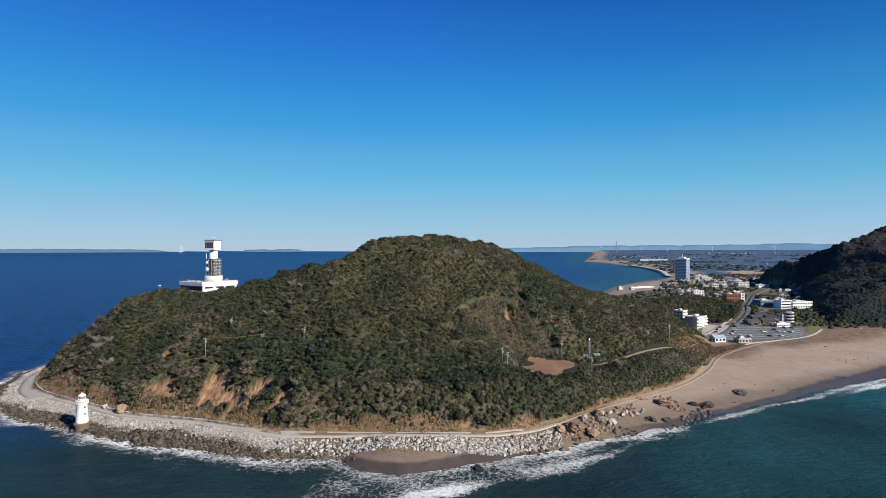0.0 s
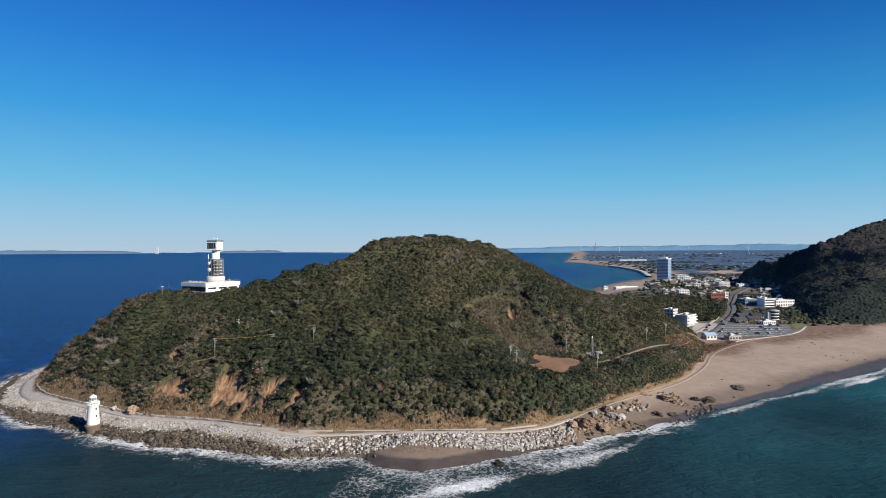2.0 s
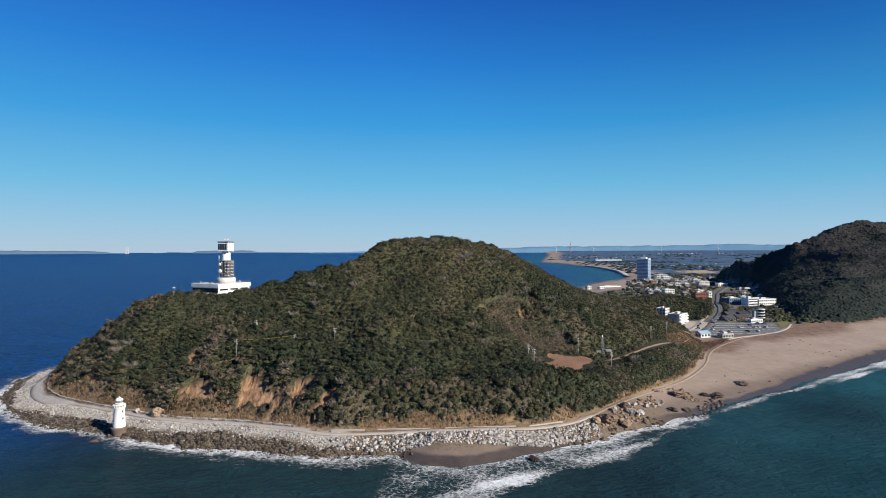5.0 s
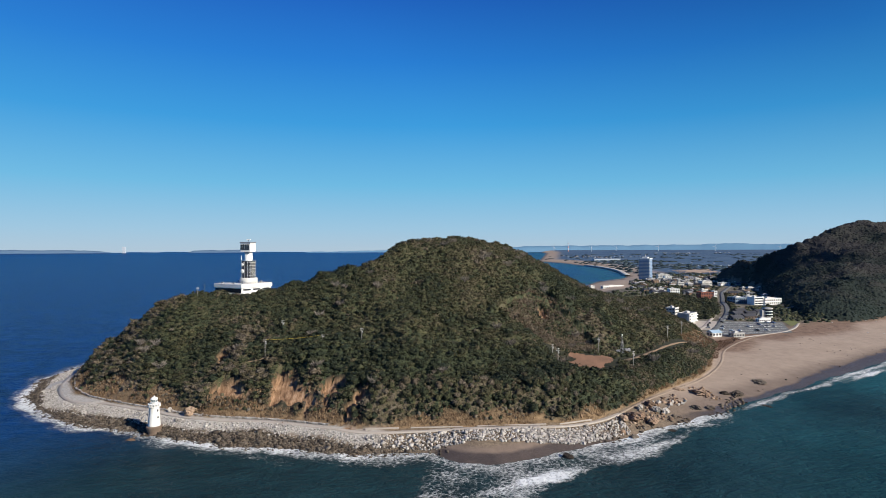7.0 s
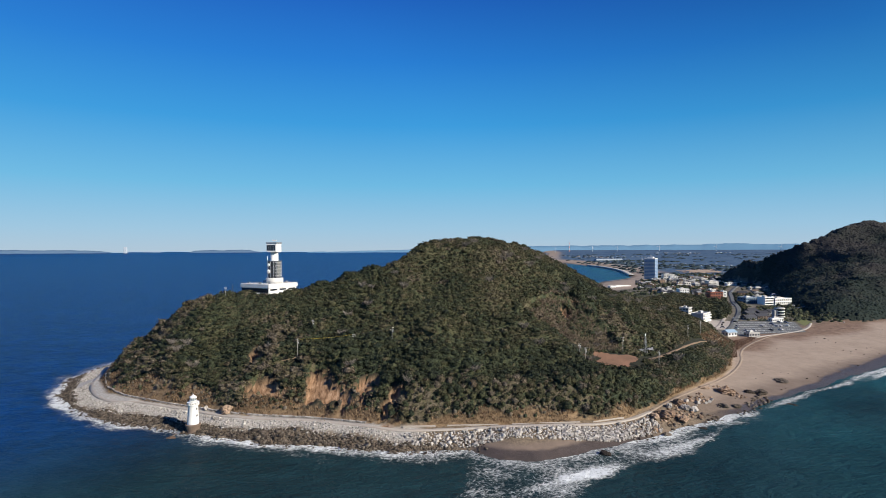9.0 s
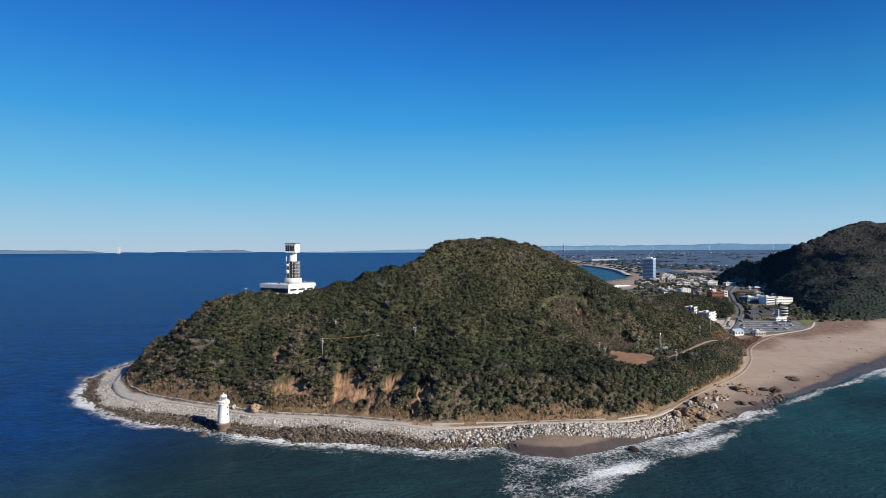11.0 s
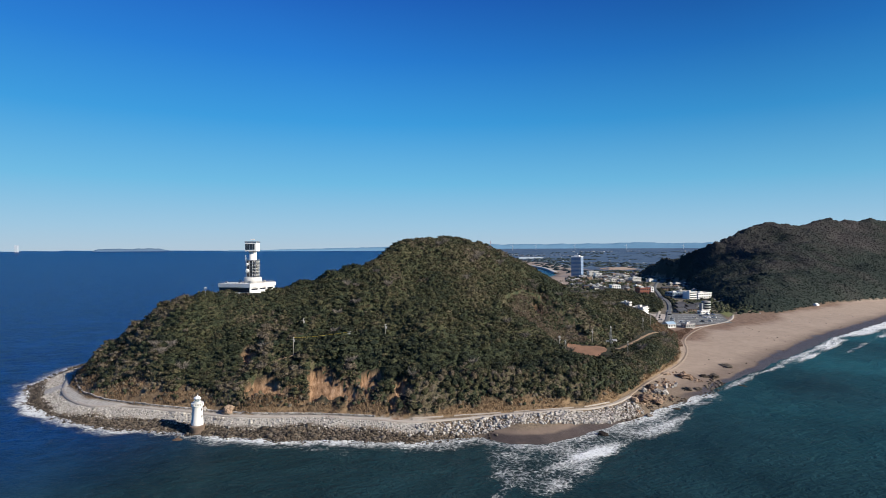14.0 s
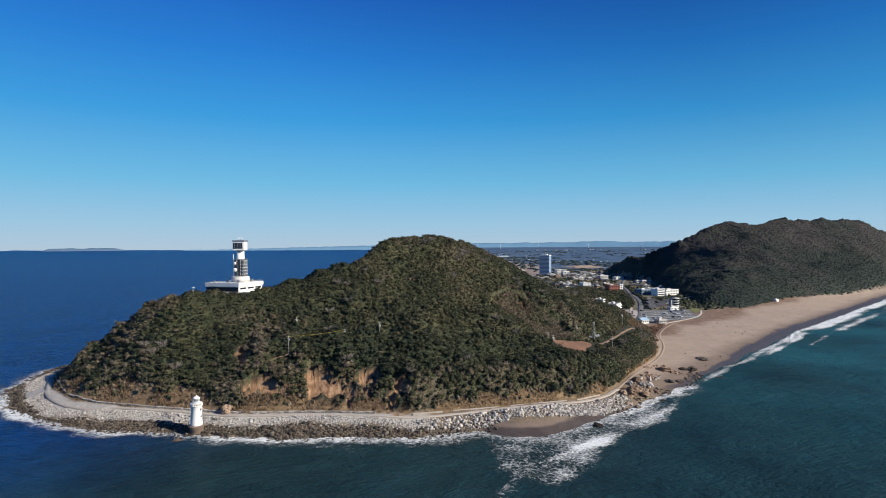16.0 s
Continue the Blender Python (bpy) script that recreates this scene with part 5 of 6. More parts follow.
bay_mesh = mesh("bay_line", boxed(-0.17, 0.17, -2.4, 2.4, 0, 0.03), PAINTLINE)
lines = thing("bay_markings", pose(0, 0, 0), "white painted parking bay lines", "road marking")
tagged(lines, kind="structure")
for row in range(6):
    for k in range(36):
        x, y = lot(0.06 + 0.025 * k, 0.10 + 0.16 * row)
        part("bay_line", bay_mesh, None, lines, where=pose(x, y, at(x, y) + 0.22, 0, 0, 14))

PAINTS = [worn("car_" + n, a, b, 1.0, 0.3, spec=0.5) for n, a, b in (
    ("white", (0.75, 0.75, 0.74), (0.68, 0.68, 0.67)), ("silver", (0.42, 0.43, 0.45), (0.36, 0.37, 0.39)), ("black", (0.02, 0.02, 0.022), (0.03, 0.03, 0.032)), ("blue", (0.05, 0.10, 0.22), (0.04, 0.08, 0.18)))]
TYRE = worn("tyre_rubber", (0.02, 0.02, 0.02), (0.03, 0.03, 0.03), 2.0, 0.9)
wheel_mesh = mesh("wheel", turned([(0.2, -0.1), (0.32, -0.1), (0.32, 0.1), (0.2, 0.1)], 12), TYRE)
cars = []
for paint, nm in zip(PAINTS, ("white", "silver", "black", "dark blue")):
    car = thing("car", pose(0, 0, -50), f"parked {nm} car in the car park", "car", "cars in the car park")
    part("body", boxed(-0.88, 0.88, -2.2, 2.2, 0.3, 0.95, bevel=0.14), paint, car)
    bm = boxed(-0.78, 0.78, -1.5, 1.0, 0.93, 1.5)
    for v in bm.verts:
        if v.co.z > 1.2:
            v.co.y, v.co.x = v.co.y * 0.72 - 0.05, v.co.x * 0.86
    part("cabin", bm, DARKGLASS, car)
    part("roof", boxed(-0.68, 0.68, -1.1, 0.7, 1.49, 1.56, bevel=0.02), paint, car)
    for sx_ in (-0.82, 0.82):
        for sy_ in (-1.4, 1.4):
            part("wheel", wheel_mesh, None, car, where=pose(sx_, sy_, 0.32, 0, 90, 0))
    cars.append(car)
rnd = random.Random(21)
spots = [(r_, k) for r_ in range(6) for k in range(35)]
for n_, (r_, k) in enumerate(rnd.sample(spots, 15)):
    x, y = lot(0.0725 + 0.025 * k, 0.10 + 0.16 * r_)
    where = pose(x, y, at(x, y) + 0.2, 0, 0, 14 + 180 * rnd.randrange(2))
    if n_ < 4:
        cars[n_].matrix_basis = where
    else:
        copy_thing(rnd.choice((cars[0], cars[0], cars[1], cars[2], cars[3])), where)
for x, y, a in ((236, 500, 35), (244, 511, 35), (229, 488, 120), (268, 533, 35), (322, 622, 30), (390, 612, 80), (372, 618, 80)):
    copy_thing(rnd.choice(cars[:3]), pose(x, y, at(x, y) + 0.42, 0, 0, a - 70))

win_meshes = {}


def window_mesh(w_, h_):
    key = (round(w_, 2), round(h_, 2))
    if key not in win_meshes:
        win_meshes[key] = mesh("window", boxed(-w_ / 2, w_ / 2, -0.05, 0.06, 0, h_), DARKGLASS)
    return win_meshes[key]


def building(name, label, x, y, w_, d_, h_, yaw, wall, storeys=2, bays=4, side_bays=2, roof="flat", roofmat=None, category="building", band=False, group=""):
    """A plain building: walls, roof with parapet or gable, one window for each bay and storey on three sides."""
    z = min(at(x + dx, y + dy) for dx in (-w_ / 3, w_ / 3) for dy in (-d_ / 3, d_ / 3))
    root = thing(name, pose(x, y, z - 0.1, 0, 0, yaw), label, category, group)
    body = part("wall", boxed(-w_ / 2, w_ / 2, -d_ / 2, d_ / 2, -2.0, h_, bevel=0.06), wall, root)
    roofmat = roofmat or ROOFGREY
    if roof == "flat":
        bm = bmesh.new()
        t = 0.35
        for a in ((-w_ / 2 - 0.1, w_ / 2 + 0.1, -d_ / 2 - 0.1, -d_ / 2 + t), (-w_ / 2 - 0.1, w_ / 2 + 0.1, d_ / 2 - t, d_ / 2 + 0.1), (-w_ / 2 - 0.1, -w_ / 2 + t, -d_ / 2 + t, d_ / 2 - t), (w_ / 2 - t, w_ / 2 + 0.1, -d_ / 2 + t, d_ / 2 - t)):
            box(bm, *a, h_ - 0.2, h_ + 0.7)
        part("parapet", bm, wall, root)
        part("roof", boxed(-w_ / 2 + t, w_ / 2 - t, -d_ / 2 + t, d_ / 2 - t, h_, h_ + 0.15), roofmat, root)
        part("roof_unit", boxed(-w_ * 0.2, w_ * 0.05, -d_ * 0.1, d_ * 0.25, h_ + 0.14, h_ + 1.9, bevel=0.05), OFFWHITE, root)
    else:
        bm = bmesh.new()
        e = 0.6
        rise = min(w_, d_) * 0.28
        v = [bm.verts.new(p) for p in ((-w_ / 2 - e, -d_ / 2 - e, h_ - 0.1), (w_ / 2 + e, -d_ / 2 - e, h_ - 0.1), (w_ / 2 + e, d_ / 2 + e, h_ - 0.1), (-w_ / 2 - e, d_ / 2 + e, h_ - 0.1),
                                       (-w_ / 2 + (e + d_ * 0.25 if roof == "hip" else -e), 0, h_ + rise), (w_ / 2 - (e + d_ * 0.25 if roof == "hip" else -e), 0, h_ + rise))]
        for f in ((0, 1, 5, 4), (2, 3, 4, 5), (1, 2, 5), (3, 0, 4), (3, 2, 1, 0)):
            bm.faces.new([v[i] for i in f])
        part("roof", bm, roofmat, root)
    sh = h_ / storeys
    if band:
        for s in range(storeys):
            part("window_band", boxed(-w_ / 2 + 0.5, w_ / 2 - 0.5, -d_ / 2 - 0.06, -d_ / 2 + 0.1, sh * s + sh * 0.35, sh * s + sh * 0.8), DARKGLASS, body)
            part("window_band", boxed(w_ / 2 - 0.1, w_ / 2 + 0.06, -d_ / 2 + 0.5, d_ / 2 - 0.5, sh * s + sh * 0.35, sh * s + sh * 0.8), DARKGLASS, body)
        return root
    for s in range(storeys):
        for faces, n, length, off, turn in (("f", bays, w_, -d_ / 2, 0), ("r", side_bays, d_, -w_ / 2, 90), ("l", side_bays, d_, -w_ / 2, -90)):
            for k in range(n):
                a = (k + 0.5) / n * length - length / 2
                part("window", window_mesh(length / n * 0.55, sh * 0.45), None, body, where=pose(0, 0, 0, 0, 0, turn) @ pose(a, off - 0.02, sh * s + sh * 0.33))
    return root


b = building("guesthouse", "grey and white guesthouse with balconies above the car park", 226, 519, 11, 20, 9.6, -48, OFFWHITE, 3, 0, 6)
part("gable_wall", boxed(-5.6, 3.2, -10.2, -9.9, -2, 9.4), CONCRETE, b, "plain grey end wall")
for s in range(3):
    part("balcony", boxed(5.4, 6.8, -9.5, 9.5, 2.7 * s + 2.0, 2.7 * s + 3.0, bevel=0.05), WHITE, b)
building("guesthouse_wing", "white flat-roofed wing of the guesthouse among trees", 217, 531, 9, 10, 8.6, -48, OFFWHITE, 3, 3, 4)
b = thing("lookout_building", pose(322, 540, at(322, 540)), "round white building with stacked ring balconies", "building")
part("core", turned([(3.9, -1), (3.9, 9.8)], 24), DARKGLASS, b)
for s in range(4):
    part("ring_balcony", turned([(3.9, 2.8 * s + 0.9), (5.0, 2.8 * s + 1.0), (5.0, 2.8 * s + 1.8), (3.9, 2.8 * s + 1.8)], 24), OFFWHITE, b)
part("roof", turned([(4.4, 10.2), (4.4, 10.7), (1.6, 11.2)], 24), ROOFGREY, b)
part("stair_block", boxed(-6.8, -3.4, -2, 2, -1, 8.4, bevel=0.05), CONCRETE, b)
building("rest_house", "low white curved-front rest house beside the car park", 306, 523, 13, 5, 3.0, 8, WHITE, 1, 6, 2)
for k, (x, y, w_, d_, a) in enumerate([(284, 533, 13, 8, 12), (302, 541, 14, 8, 12), (314, 556, 12, 8, 12), (300, 557, 11, 8, 12), (312, 571, 12, 8, 12), (330, 566, 12, 8, 20)]):
    building("shop", "low shop with dark tiled roof behind the car park", x, y, w_, d_, 2.8, a, PLINTH if k % 3 == 1 else ROOFGREY, 1, 4, 2, "gable", ROOFDARK, "shop", group="shops behind the car park")
building("kiosk", "small white kiosk with pale blue roof", 213, 451, 9, 7, 3.6, 10, WHITE, 1, 3, 2, "gable", ROOFBLUE, "kiosk")
building("toilet_block", "small grey concrete block with flat roof", 231, 448, 11, 6, 3.2, 10, CONCRETE, 1, 4, 2)
building("museum_wing", "low dark-fronted hall with white roof edge", 366, 658, 20, 14, 7.0, 8, worn("slate_blue_wall", (0.10, 0.15, 0.21), (0.15, 0.20, 0.26), 0.3, 0.6), 2, 7, 3, "flat", WHITE)
building("resort_block", "three-storey white block with rows of windows", 376, 640, 13, 12, 8.8, 8, WHITE, 3, 5, 3, band=True)
building("resort_wing", "long white two-storey wing with windows", 395, 641, 24, 11, 7.0, 8, WHITE, 2, 8, 3)
building("apartment_house", "white four-storey apartment house", 328, 746, 13, 12, 11, -6, WHITE, 4, 4, 3)
building("brick_hall", "red-brown flat-roofed hall beside the town road", 362, 727, 17, 13, 8.6, 0, BRICKRED, 2, 5, 3)
building("stair_tower", "white stair tower beside the red hall", 373.5, 724, 4.5, 8, 9.6, 0, WHITE, 3, 1, 2)
building("office_block", "pale blue-white two-storey office block", 510, 985, 19, 14, 8, 0, OFFWHITE, 3, 8, 4)
building("office_annex", "low white annex with flat roof", 540, 975, 18, 11, 5, 0, WHITE, 2, 5, 3)

# tall hotel by the bay
hx, hy = 515, 1240
hz = at(hx, hy)
hotel = thing("hotel_tower", pose(hx, hy, hz, 0, 0, -42), "tall blue-grey hotel tower with balcony rows", "hotel")
core = part("wall", boxed(-12, 12, -10, 10, -2, 46, bevel=0.2), HOTELWALL, hotel)
for s in range(14):
    part("balcony", boxed(-12.9, 11.9, -10.9, -9.9, 3.2 * s + 2.2, 3.2 * s + 3.3), OFFWHITE, hotel)
    part("window_band", boxed(-11.6, 11.6, -10.08, -9.9, 3.2 * s + 0.4, 3.2 * s + 2.1), BLUEGLASS, core)
    part("window_band", boxed(11.9, 12.08, -9.4, 9.4, 3.2 * s + 0.6, 3.2 * s + 2.3), BLUEGLASS, core)
part("roof", boxed(-12.4, 12.4, -10.4, 10.4, 45.8, 47.0, bevel=0.1), WHITE, hotel)
part("penthouse", boxed(-6, 6, -5, 5, 47, 50, bevel=0.1), WHITE, hotel)
part("mast", tube(bmesh.new(), (0, 0, 50), (0, 0, 56), 0.35), WHITE, hotel)
building("hotel_annex", "low white hotel annex with flat roof", 541, 1212, 24, 18, 11, -10, OFFWHITE, 3, 8, 5)
building("banquet_hall", "white windowless hall beside the hotel", 536, 1180, 15, 14, 8, -10, WHITE, 2, 4, 3)
building("beach_house", "long low white beach house by the bay", 350, 1020, 46, 8, 4, 16, WHITE, 1, 12, 2)
building("boat_shed", "small pale shed on the bay beach", 318, 1040, 9, 7, 7, 16, OFFWHITE, 2, 2, 2)

# houses of the town
rnd = random.Random(33)
HOUSE = "two-storey house with tiled roof in the town"
for k in range(150):
    x, y = rnd.uniform(335, 620), rnd.uniform(690, 1250)
    x = x + (y - 690) * 0.22 - 40
    if inside(np.array([x]), np.array([y]), TOE)[0] or inside(np.array([x]), np.array([y]), TOE2)[0] or math.hypot(x - hx, y - hy) < 60 or line_dist(np.array([x]), np.array([y]), ROAD)[0][0] < 13 or coast(np.array([x]), np.array([y]))[0] < 40 + 60 * (y > 900):
        continue
    flat_ = rnd.random() < 0.4
    building("house", HOUSE if not flat_ else "low flat-roofed house in the town", x, y, rnd.uniform(6, 13), rnd.uniform(6, 9), rnd.uniform(2.6, 4.8), rnd.uniform(-25, 25), rnd.choice((OFFWHITE, CONCRETE, ROOFGREY, ROOFGREY, TRACKDIRT)), 2 if not flat_ else 1, 3, 2,
             "flat" if flat_ else rnd.choice(("gable", "hip")), rnd.choice((ROOFDARK, ROOFGREY, ROOFGREY, ROOFDARK, ROOFDARK, PLINTH, ROOFGREY, ROOFGREY, CONCRETE)), "house", group="houses of the town")

# trees among the houses
vx, vy = scatter(230, 760, 520, 1420, 8, 51)
vr = np.random.RandomState(52)
ok = (fbm(vx, vy, 60, 53) > 0.45) & ~inside(vx, vy, TOE) & ~inside(vx, vy, TOE2) & (coast(vx, vy) > 30 + 70 * smooth(850, 950, vy)) & (vr.uniform(size=len(vx)) < 0.8)
ok &= (line_dist(vx, vy, ROAD)[0] > 10) & ~((vx > 430) & (vy < 680))
ok &= ~((vy < 600) & (vx < 345)) & (np.hypot(vx - hx, vy - hy) > 30) & ~((np.abs(vx - 382) < 42) & (np.abs(vy - 640) < 16))
vx, vy = vx[ok], vy[ok]
forest("town_trees", vx, vy, ground(vx, vy) - 0.8, vr.uniform(5, 10, len(vx)), tints(vx, vy, 54) * 0.6, FARCROWNS, "dark evergreen trees between the houses", 55, 0.75)
vx, vy = scatter(255, 345, 528, 600, 5, 57)
ok = (vnoise(vx, vy, 14, 58) > 0.5) & ~inside(vx, vy, TOE) & (line_dist(vx, vy, ROAD)[0] > 9)
vx, vy = vx[ok], vy[ok]
forest("garden_hedges", vx, vy, ground(vx, vy) - 0.5, vr.uniform(3, 6, len(vx)), vr.uniform(0.0, 0.9, len(vx)), FARCROWNS, "dark hedges and garden trees round the shops", 59, 0.7)

# woods between the guesthouse and the road
vx, vy = scatter(228, 350, 528, 720, 4.4, 114)
ok = inside(vx, vy, [(238, 538), (258, 533), (298, 590), (322, 634), (336, 668), (352, 700), (300, 690), (262, 620), (236, 570)]) & (line_dist(vx, vy, ROAD)[0] > 8.5) & (np.hypot(vx - 226, vy - 519) > 17)
vx, vy = vx[ok], vy[ok]
forest("roadside_woods", vx, vy, ground(vx, vy) - 0.3, vr.uniform(5, 8.5, len(vx)), vr.uniform(0.0, 0.6, len(vx)), CROWNS, "dark evergreen woods beside the town road", 115, 0.8)

# hedges on both sides of the town road
hd = refine(ROAD[4:10], 2.4)
ht = np.gradient(hd, axis=0)
ht /= np.linalg.norm(ht, axis=1)[:, None]
hx_, hy_ = (np.concatenate([hd[:, k] + sgn * off * (ht[:, 1] if k == 0 else -ht[:, 0]) + vr.normal(0, 0.6, len(hd)) for sgn, off in ((1, 6.2), (1, 9.0), (-1, 7.5), (-1, 10.0))]) for k in (0, 1))
forest("roadside_hedge", hx_, hy_, ground(hx_, hy_) - 0.2, vr.uniform(3, 5.5, len(hx_)), vr.uniform(0.0, 0.9, len(hx_)), LOWCROWNS, "dark hedges and bushes along the town road", 118, 0.85)

# low dark scrub between the dunes, the car park and the mountain
DUNE = [(326, 524), (348, 527), (376, 535), (402, 548), (430, 585), (428, 606), (345, 616), (340, 570)]
vx, vy = scatter(320, 440, 515, 620, 3.2, 111)
ok = inside(vx, vy, DUNE) & (np.hypot(vx - 322, vy - 540) > 13) & (vnoise(vx, vy, 11, 112) > 0.2)
vx, vy = vx[ok], vy[ok]
forest("dune_scrub", vx, vy, ground(vx, vy) - 0.4, vr.uniform(3, 6, len(vx)), vr.uniform(0.0, 0.55, len(vx)), FARCROWNS, "dark green scrub between dunes and mountain", 113, 0.7)

# ---- far plain ----
FIELD = (800, 1590)
vx, vy = scatter(640, 3000, 1420, 3600, 33, 61)
ok = (coast(vx, vy) > 35) & (fbm(vx, vy, 420, 63, 3) + 0.25 * (1 - smooth(100, 500, coast(vx, vy))) + 0.25 * (1 - smooth(1900, 2300, vy)) > 0.52) & ~inside(vx, vy, TOE2) & (np.hypot(vx, vy) < 4600) & (np.hypot((vx - FIELD[0]) / 110, (vy - FIELD[1]) / 150) > 1) & (vnoise(vx, vy, 70, 64) > 0.22) & ((coast(vx, vy) < 420) & (vy < 2700) | (vnoise(vx, vy, 55, 65) > 0.72))
vx, vy = vx[ok], vy[ok]
# The pine greens carry a bluish distance haze in their base colour.
pines = Mat("hazed_pine_woods", 0.9, spec=0.1)
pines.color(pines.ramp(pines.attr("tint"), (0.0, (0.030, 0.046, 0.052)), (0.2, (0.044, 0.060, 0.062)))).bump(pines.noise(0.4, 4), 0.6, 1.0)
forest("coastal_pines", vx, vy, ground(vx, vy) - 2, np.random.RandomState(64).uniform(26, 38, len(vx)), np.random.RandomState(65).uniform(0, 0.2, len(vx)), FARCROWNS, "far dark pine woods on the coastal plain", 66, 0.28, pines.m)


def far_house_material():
    m = Mat("hazed_house_walls", 0.8)
    # Most wall tones are shifted to blue-grey, with distance haze in the colour.
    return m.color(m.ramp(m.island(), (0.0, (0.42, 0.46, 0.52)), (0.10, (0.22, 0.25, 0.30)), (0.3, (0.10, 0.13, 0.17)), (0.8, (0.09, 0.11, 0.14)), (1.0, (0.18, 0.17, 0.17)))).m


FARHOUSE = far_house_material()


def block_town(name, x, y, w_, h_, label, seed):
    """Many far houses, each a box with a pitched roof, in one mesh."""
    r = np.random.RandomState(seed)
    base = np.array([(-1, -0.6, -0.5), (1, -0.6, -0.5), (1, 0.6, -0.5), (-1, 0.6, -0.5), (-1, -0.6, 0.7), (1, -0.6, 0.7), (1, 0.6, 0.7), (-1, 0.6, 0.7), (-1, 0, 1), (1, 0, 1)])
    quads = np.array([(0, 1, 5, 4), (1, 2, 6, 5), (2, 3, 7, 6), (3, 0, 4, 7), (4, 5, 9, 8), (6, 7, 8, 9), (5, 6, 9, 9), (7, 4, 8, 8)])
    a = r.uniform(-0.5, 0.5, len(x))
    c_, s_ = np.cos(a)[:, None], np.sin(a)[:, None]
    px, py = base[None, :, 0] * w_[:, None] / 2, base[None, :, 1] * w_[:, None] / 2
    co = np.stack([x[:, None] + px * c_ - py * s_, y[:, None] + px * s_ + py * c_, ground(x, y)[:, None] + base[None, :, 2] * h_[:, None]], -1)
    tri = np.vstack([quads[:, [0, 1, 2]], quads[:6][:, [0, 2, 3]]])
    me = mesh_of(name, co.reshape(-1, 3), (tri[None] + (np.arange(len(x)) * 10)[:, None, None]).reshape(-1, 3))
    me.materials.append(FARHOUSE)
    return tagged(new(name, me), label, "houses", kind="stuff")


r = np.random.RandomState(71)
fx, fy = r.uniform(600, 3900, 4600), r.uniform(1500, 4700, 4600)
ok = (coast(fx, fy) > 90) & (fbm(fx, fy, 420, 63, 3) < 0.54) & (vnoise(fx, fy, 160, 73) > 0.5) & (fy > 1950) & ~inside(fx, fy, TOE2) & (np.hypot(fx, fy) < 4150)
fx, fy = fx[ok], fy[ok]
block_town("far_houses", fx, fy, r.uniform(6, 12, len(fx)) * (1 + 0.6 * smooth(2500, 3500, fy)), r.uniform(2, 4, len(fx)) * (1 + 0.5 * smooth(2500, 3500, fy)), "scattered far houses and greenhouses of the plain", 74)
patch("bare_field", [(705, 1430), (860, 1450), (1010, 1800), (760, 1680)], worn("pale_bare_earth", (0.40, 0.30, 0.22), (0.30, 0.22, 0.16), 0.05, 0.95), "bare tan earth field", "field", 0.6, 40, ragged=0.9)
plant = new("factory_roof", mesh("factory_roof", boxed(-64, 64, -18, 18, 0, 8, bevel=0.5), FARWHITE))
plant.matrix_basis = pose(985, 2700, at(985, 2700), 0, 0, -4)
tagged(plant, "long low white factory roof on the plain", "factory")
ribbon("breakwater", [(618, 1600), (660, 1730), (708, 1880), (752, 2070), (772, 2250), (784, 2440)], 16, CONCRETE, "grey concrete breakwater along the bay", "breakwater", 2.5, 25, 5)
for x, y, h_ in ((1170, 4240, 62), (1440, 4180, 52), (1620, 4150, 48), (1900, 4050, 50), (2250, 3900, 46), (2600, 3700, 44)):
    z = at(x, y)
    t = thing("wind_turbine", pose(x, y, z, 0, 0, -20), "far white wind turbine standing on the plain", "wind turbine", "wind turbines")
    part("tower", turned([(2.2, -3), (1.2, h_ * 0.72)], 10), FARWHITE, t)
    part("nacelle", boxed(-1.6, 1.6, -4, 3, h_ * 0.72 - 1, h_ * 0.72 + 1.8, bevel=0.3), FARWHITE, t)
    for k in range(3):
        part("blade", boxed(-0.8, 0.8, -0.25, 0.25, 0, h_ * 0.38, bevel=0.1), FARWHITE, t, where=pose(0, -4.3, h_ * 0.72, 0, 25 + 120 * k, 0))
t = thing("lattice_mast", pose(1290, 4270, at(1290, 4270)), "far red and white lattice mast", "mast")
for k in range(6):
    part("section", turned([(5 - 0.7 * k, 14 * k - 2), (4.3 - 0.7 * k, 14 * k + 12)], 4, smooth_it=False), FARWHITE if k % 2 else worn("pale_red_steel", (0.5, 0.25, 0.22), (0.45, 0.22, 0.2), 0.1), t)

# ---- distance ----
def range_of(name, bearings, heights, material, label, near=4720, crest=4840, seed=1):
    """A far range of hills: bearings in degrees from ahead, heights over the eye level at those bearings."""
    b_ = np.linspace(bearings[0], bearings[-1], 260)
    h_ = np.interp(b_, bearings, heights)
    h_ = h_ * (0.8 + 0.4 * fbm(b_ * 10, b_ * 0, 14, seed)) + (fbm(b_ * 10, b_ * 0 + 5, 5, seed + 4) - 0.5) * 8
    s_, c_ = np.sin(np.radians(b_)), np.cos(np.radians(b_))
    rows = []
    for rad, k in ((near, -0.35), (near + (crest - near) * 0.5, 0.55), (crest, 1.0), (crest + 45, 0.2)):
        x, y = rad * s_, rad * c_
        base = lift(x, y)
        rows.append(np.c_[x, y, base - 2 + np.maximum(k, 0) * (np.maximum(80 + h_, base + 1) - base) if k > 0 else base - 6])
    n = len(b_)
    i = np.arange(n - 1)
    quads = np.vstack([np.stack([k * n + i, k * n + i + 1, (k + 1) * n + i + 1, (k + 1) * n + i], 1) for k in range(3)])
    me = mesh_of(name, np.vstack(rows), quads)
    me.materials.append(material)
    me.polygons.foreach_set("use_smooth", np.ones(len(me.polygons), bool))
    return tagged(new(name, me), label, "hills", kind="structure")


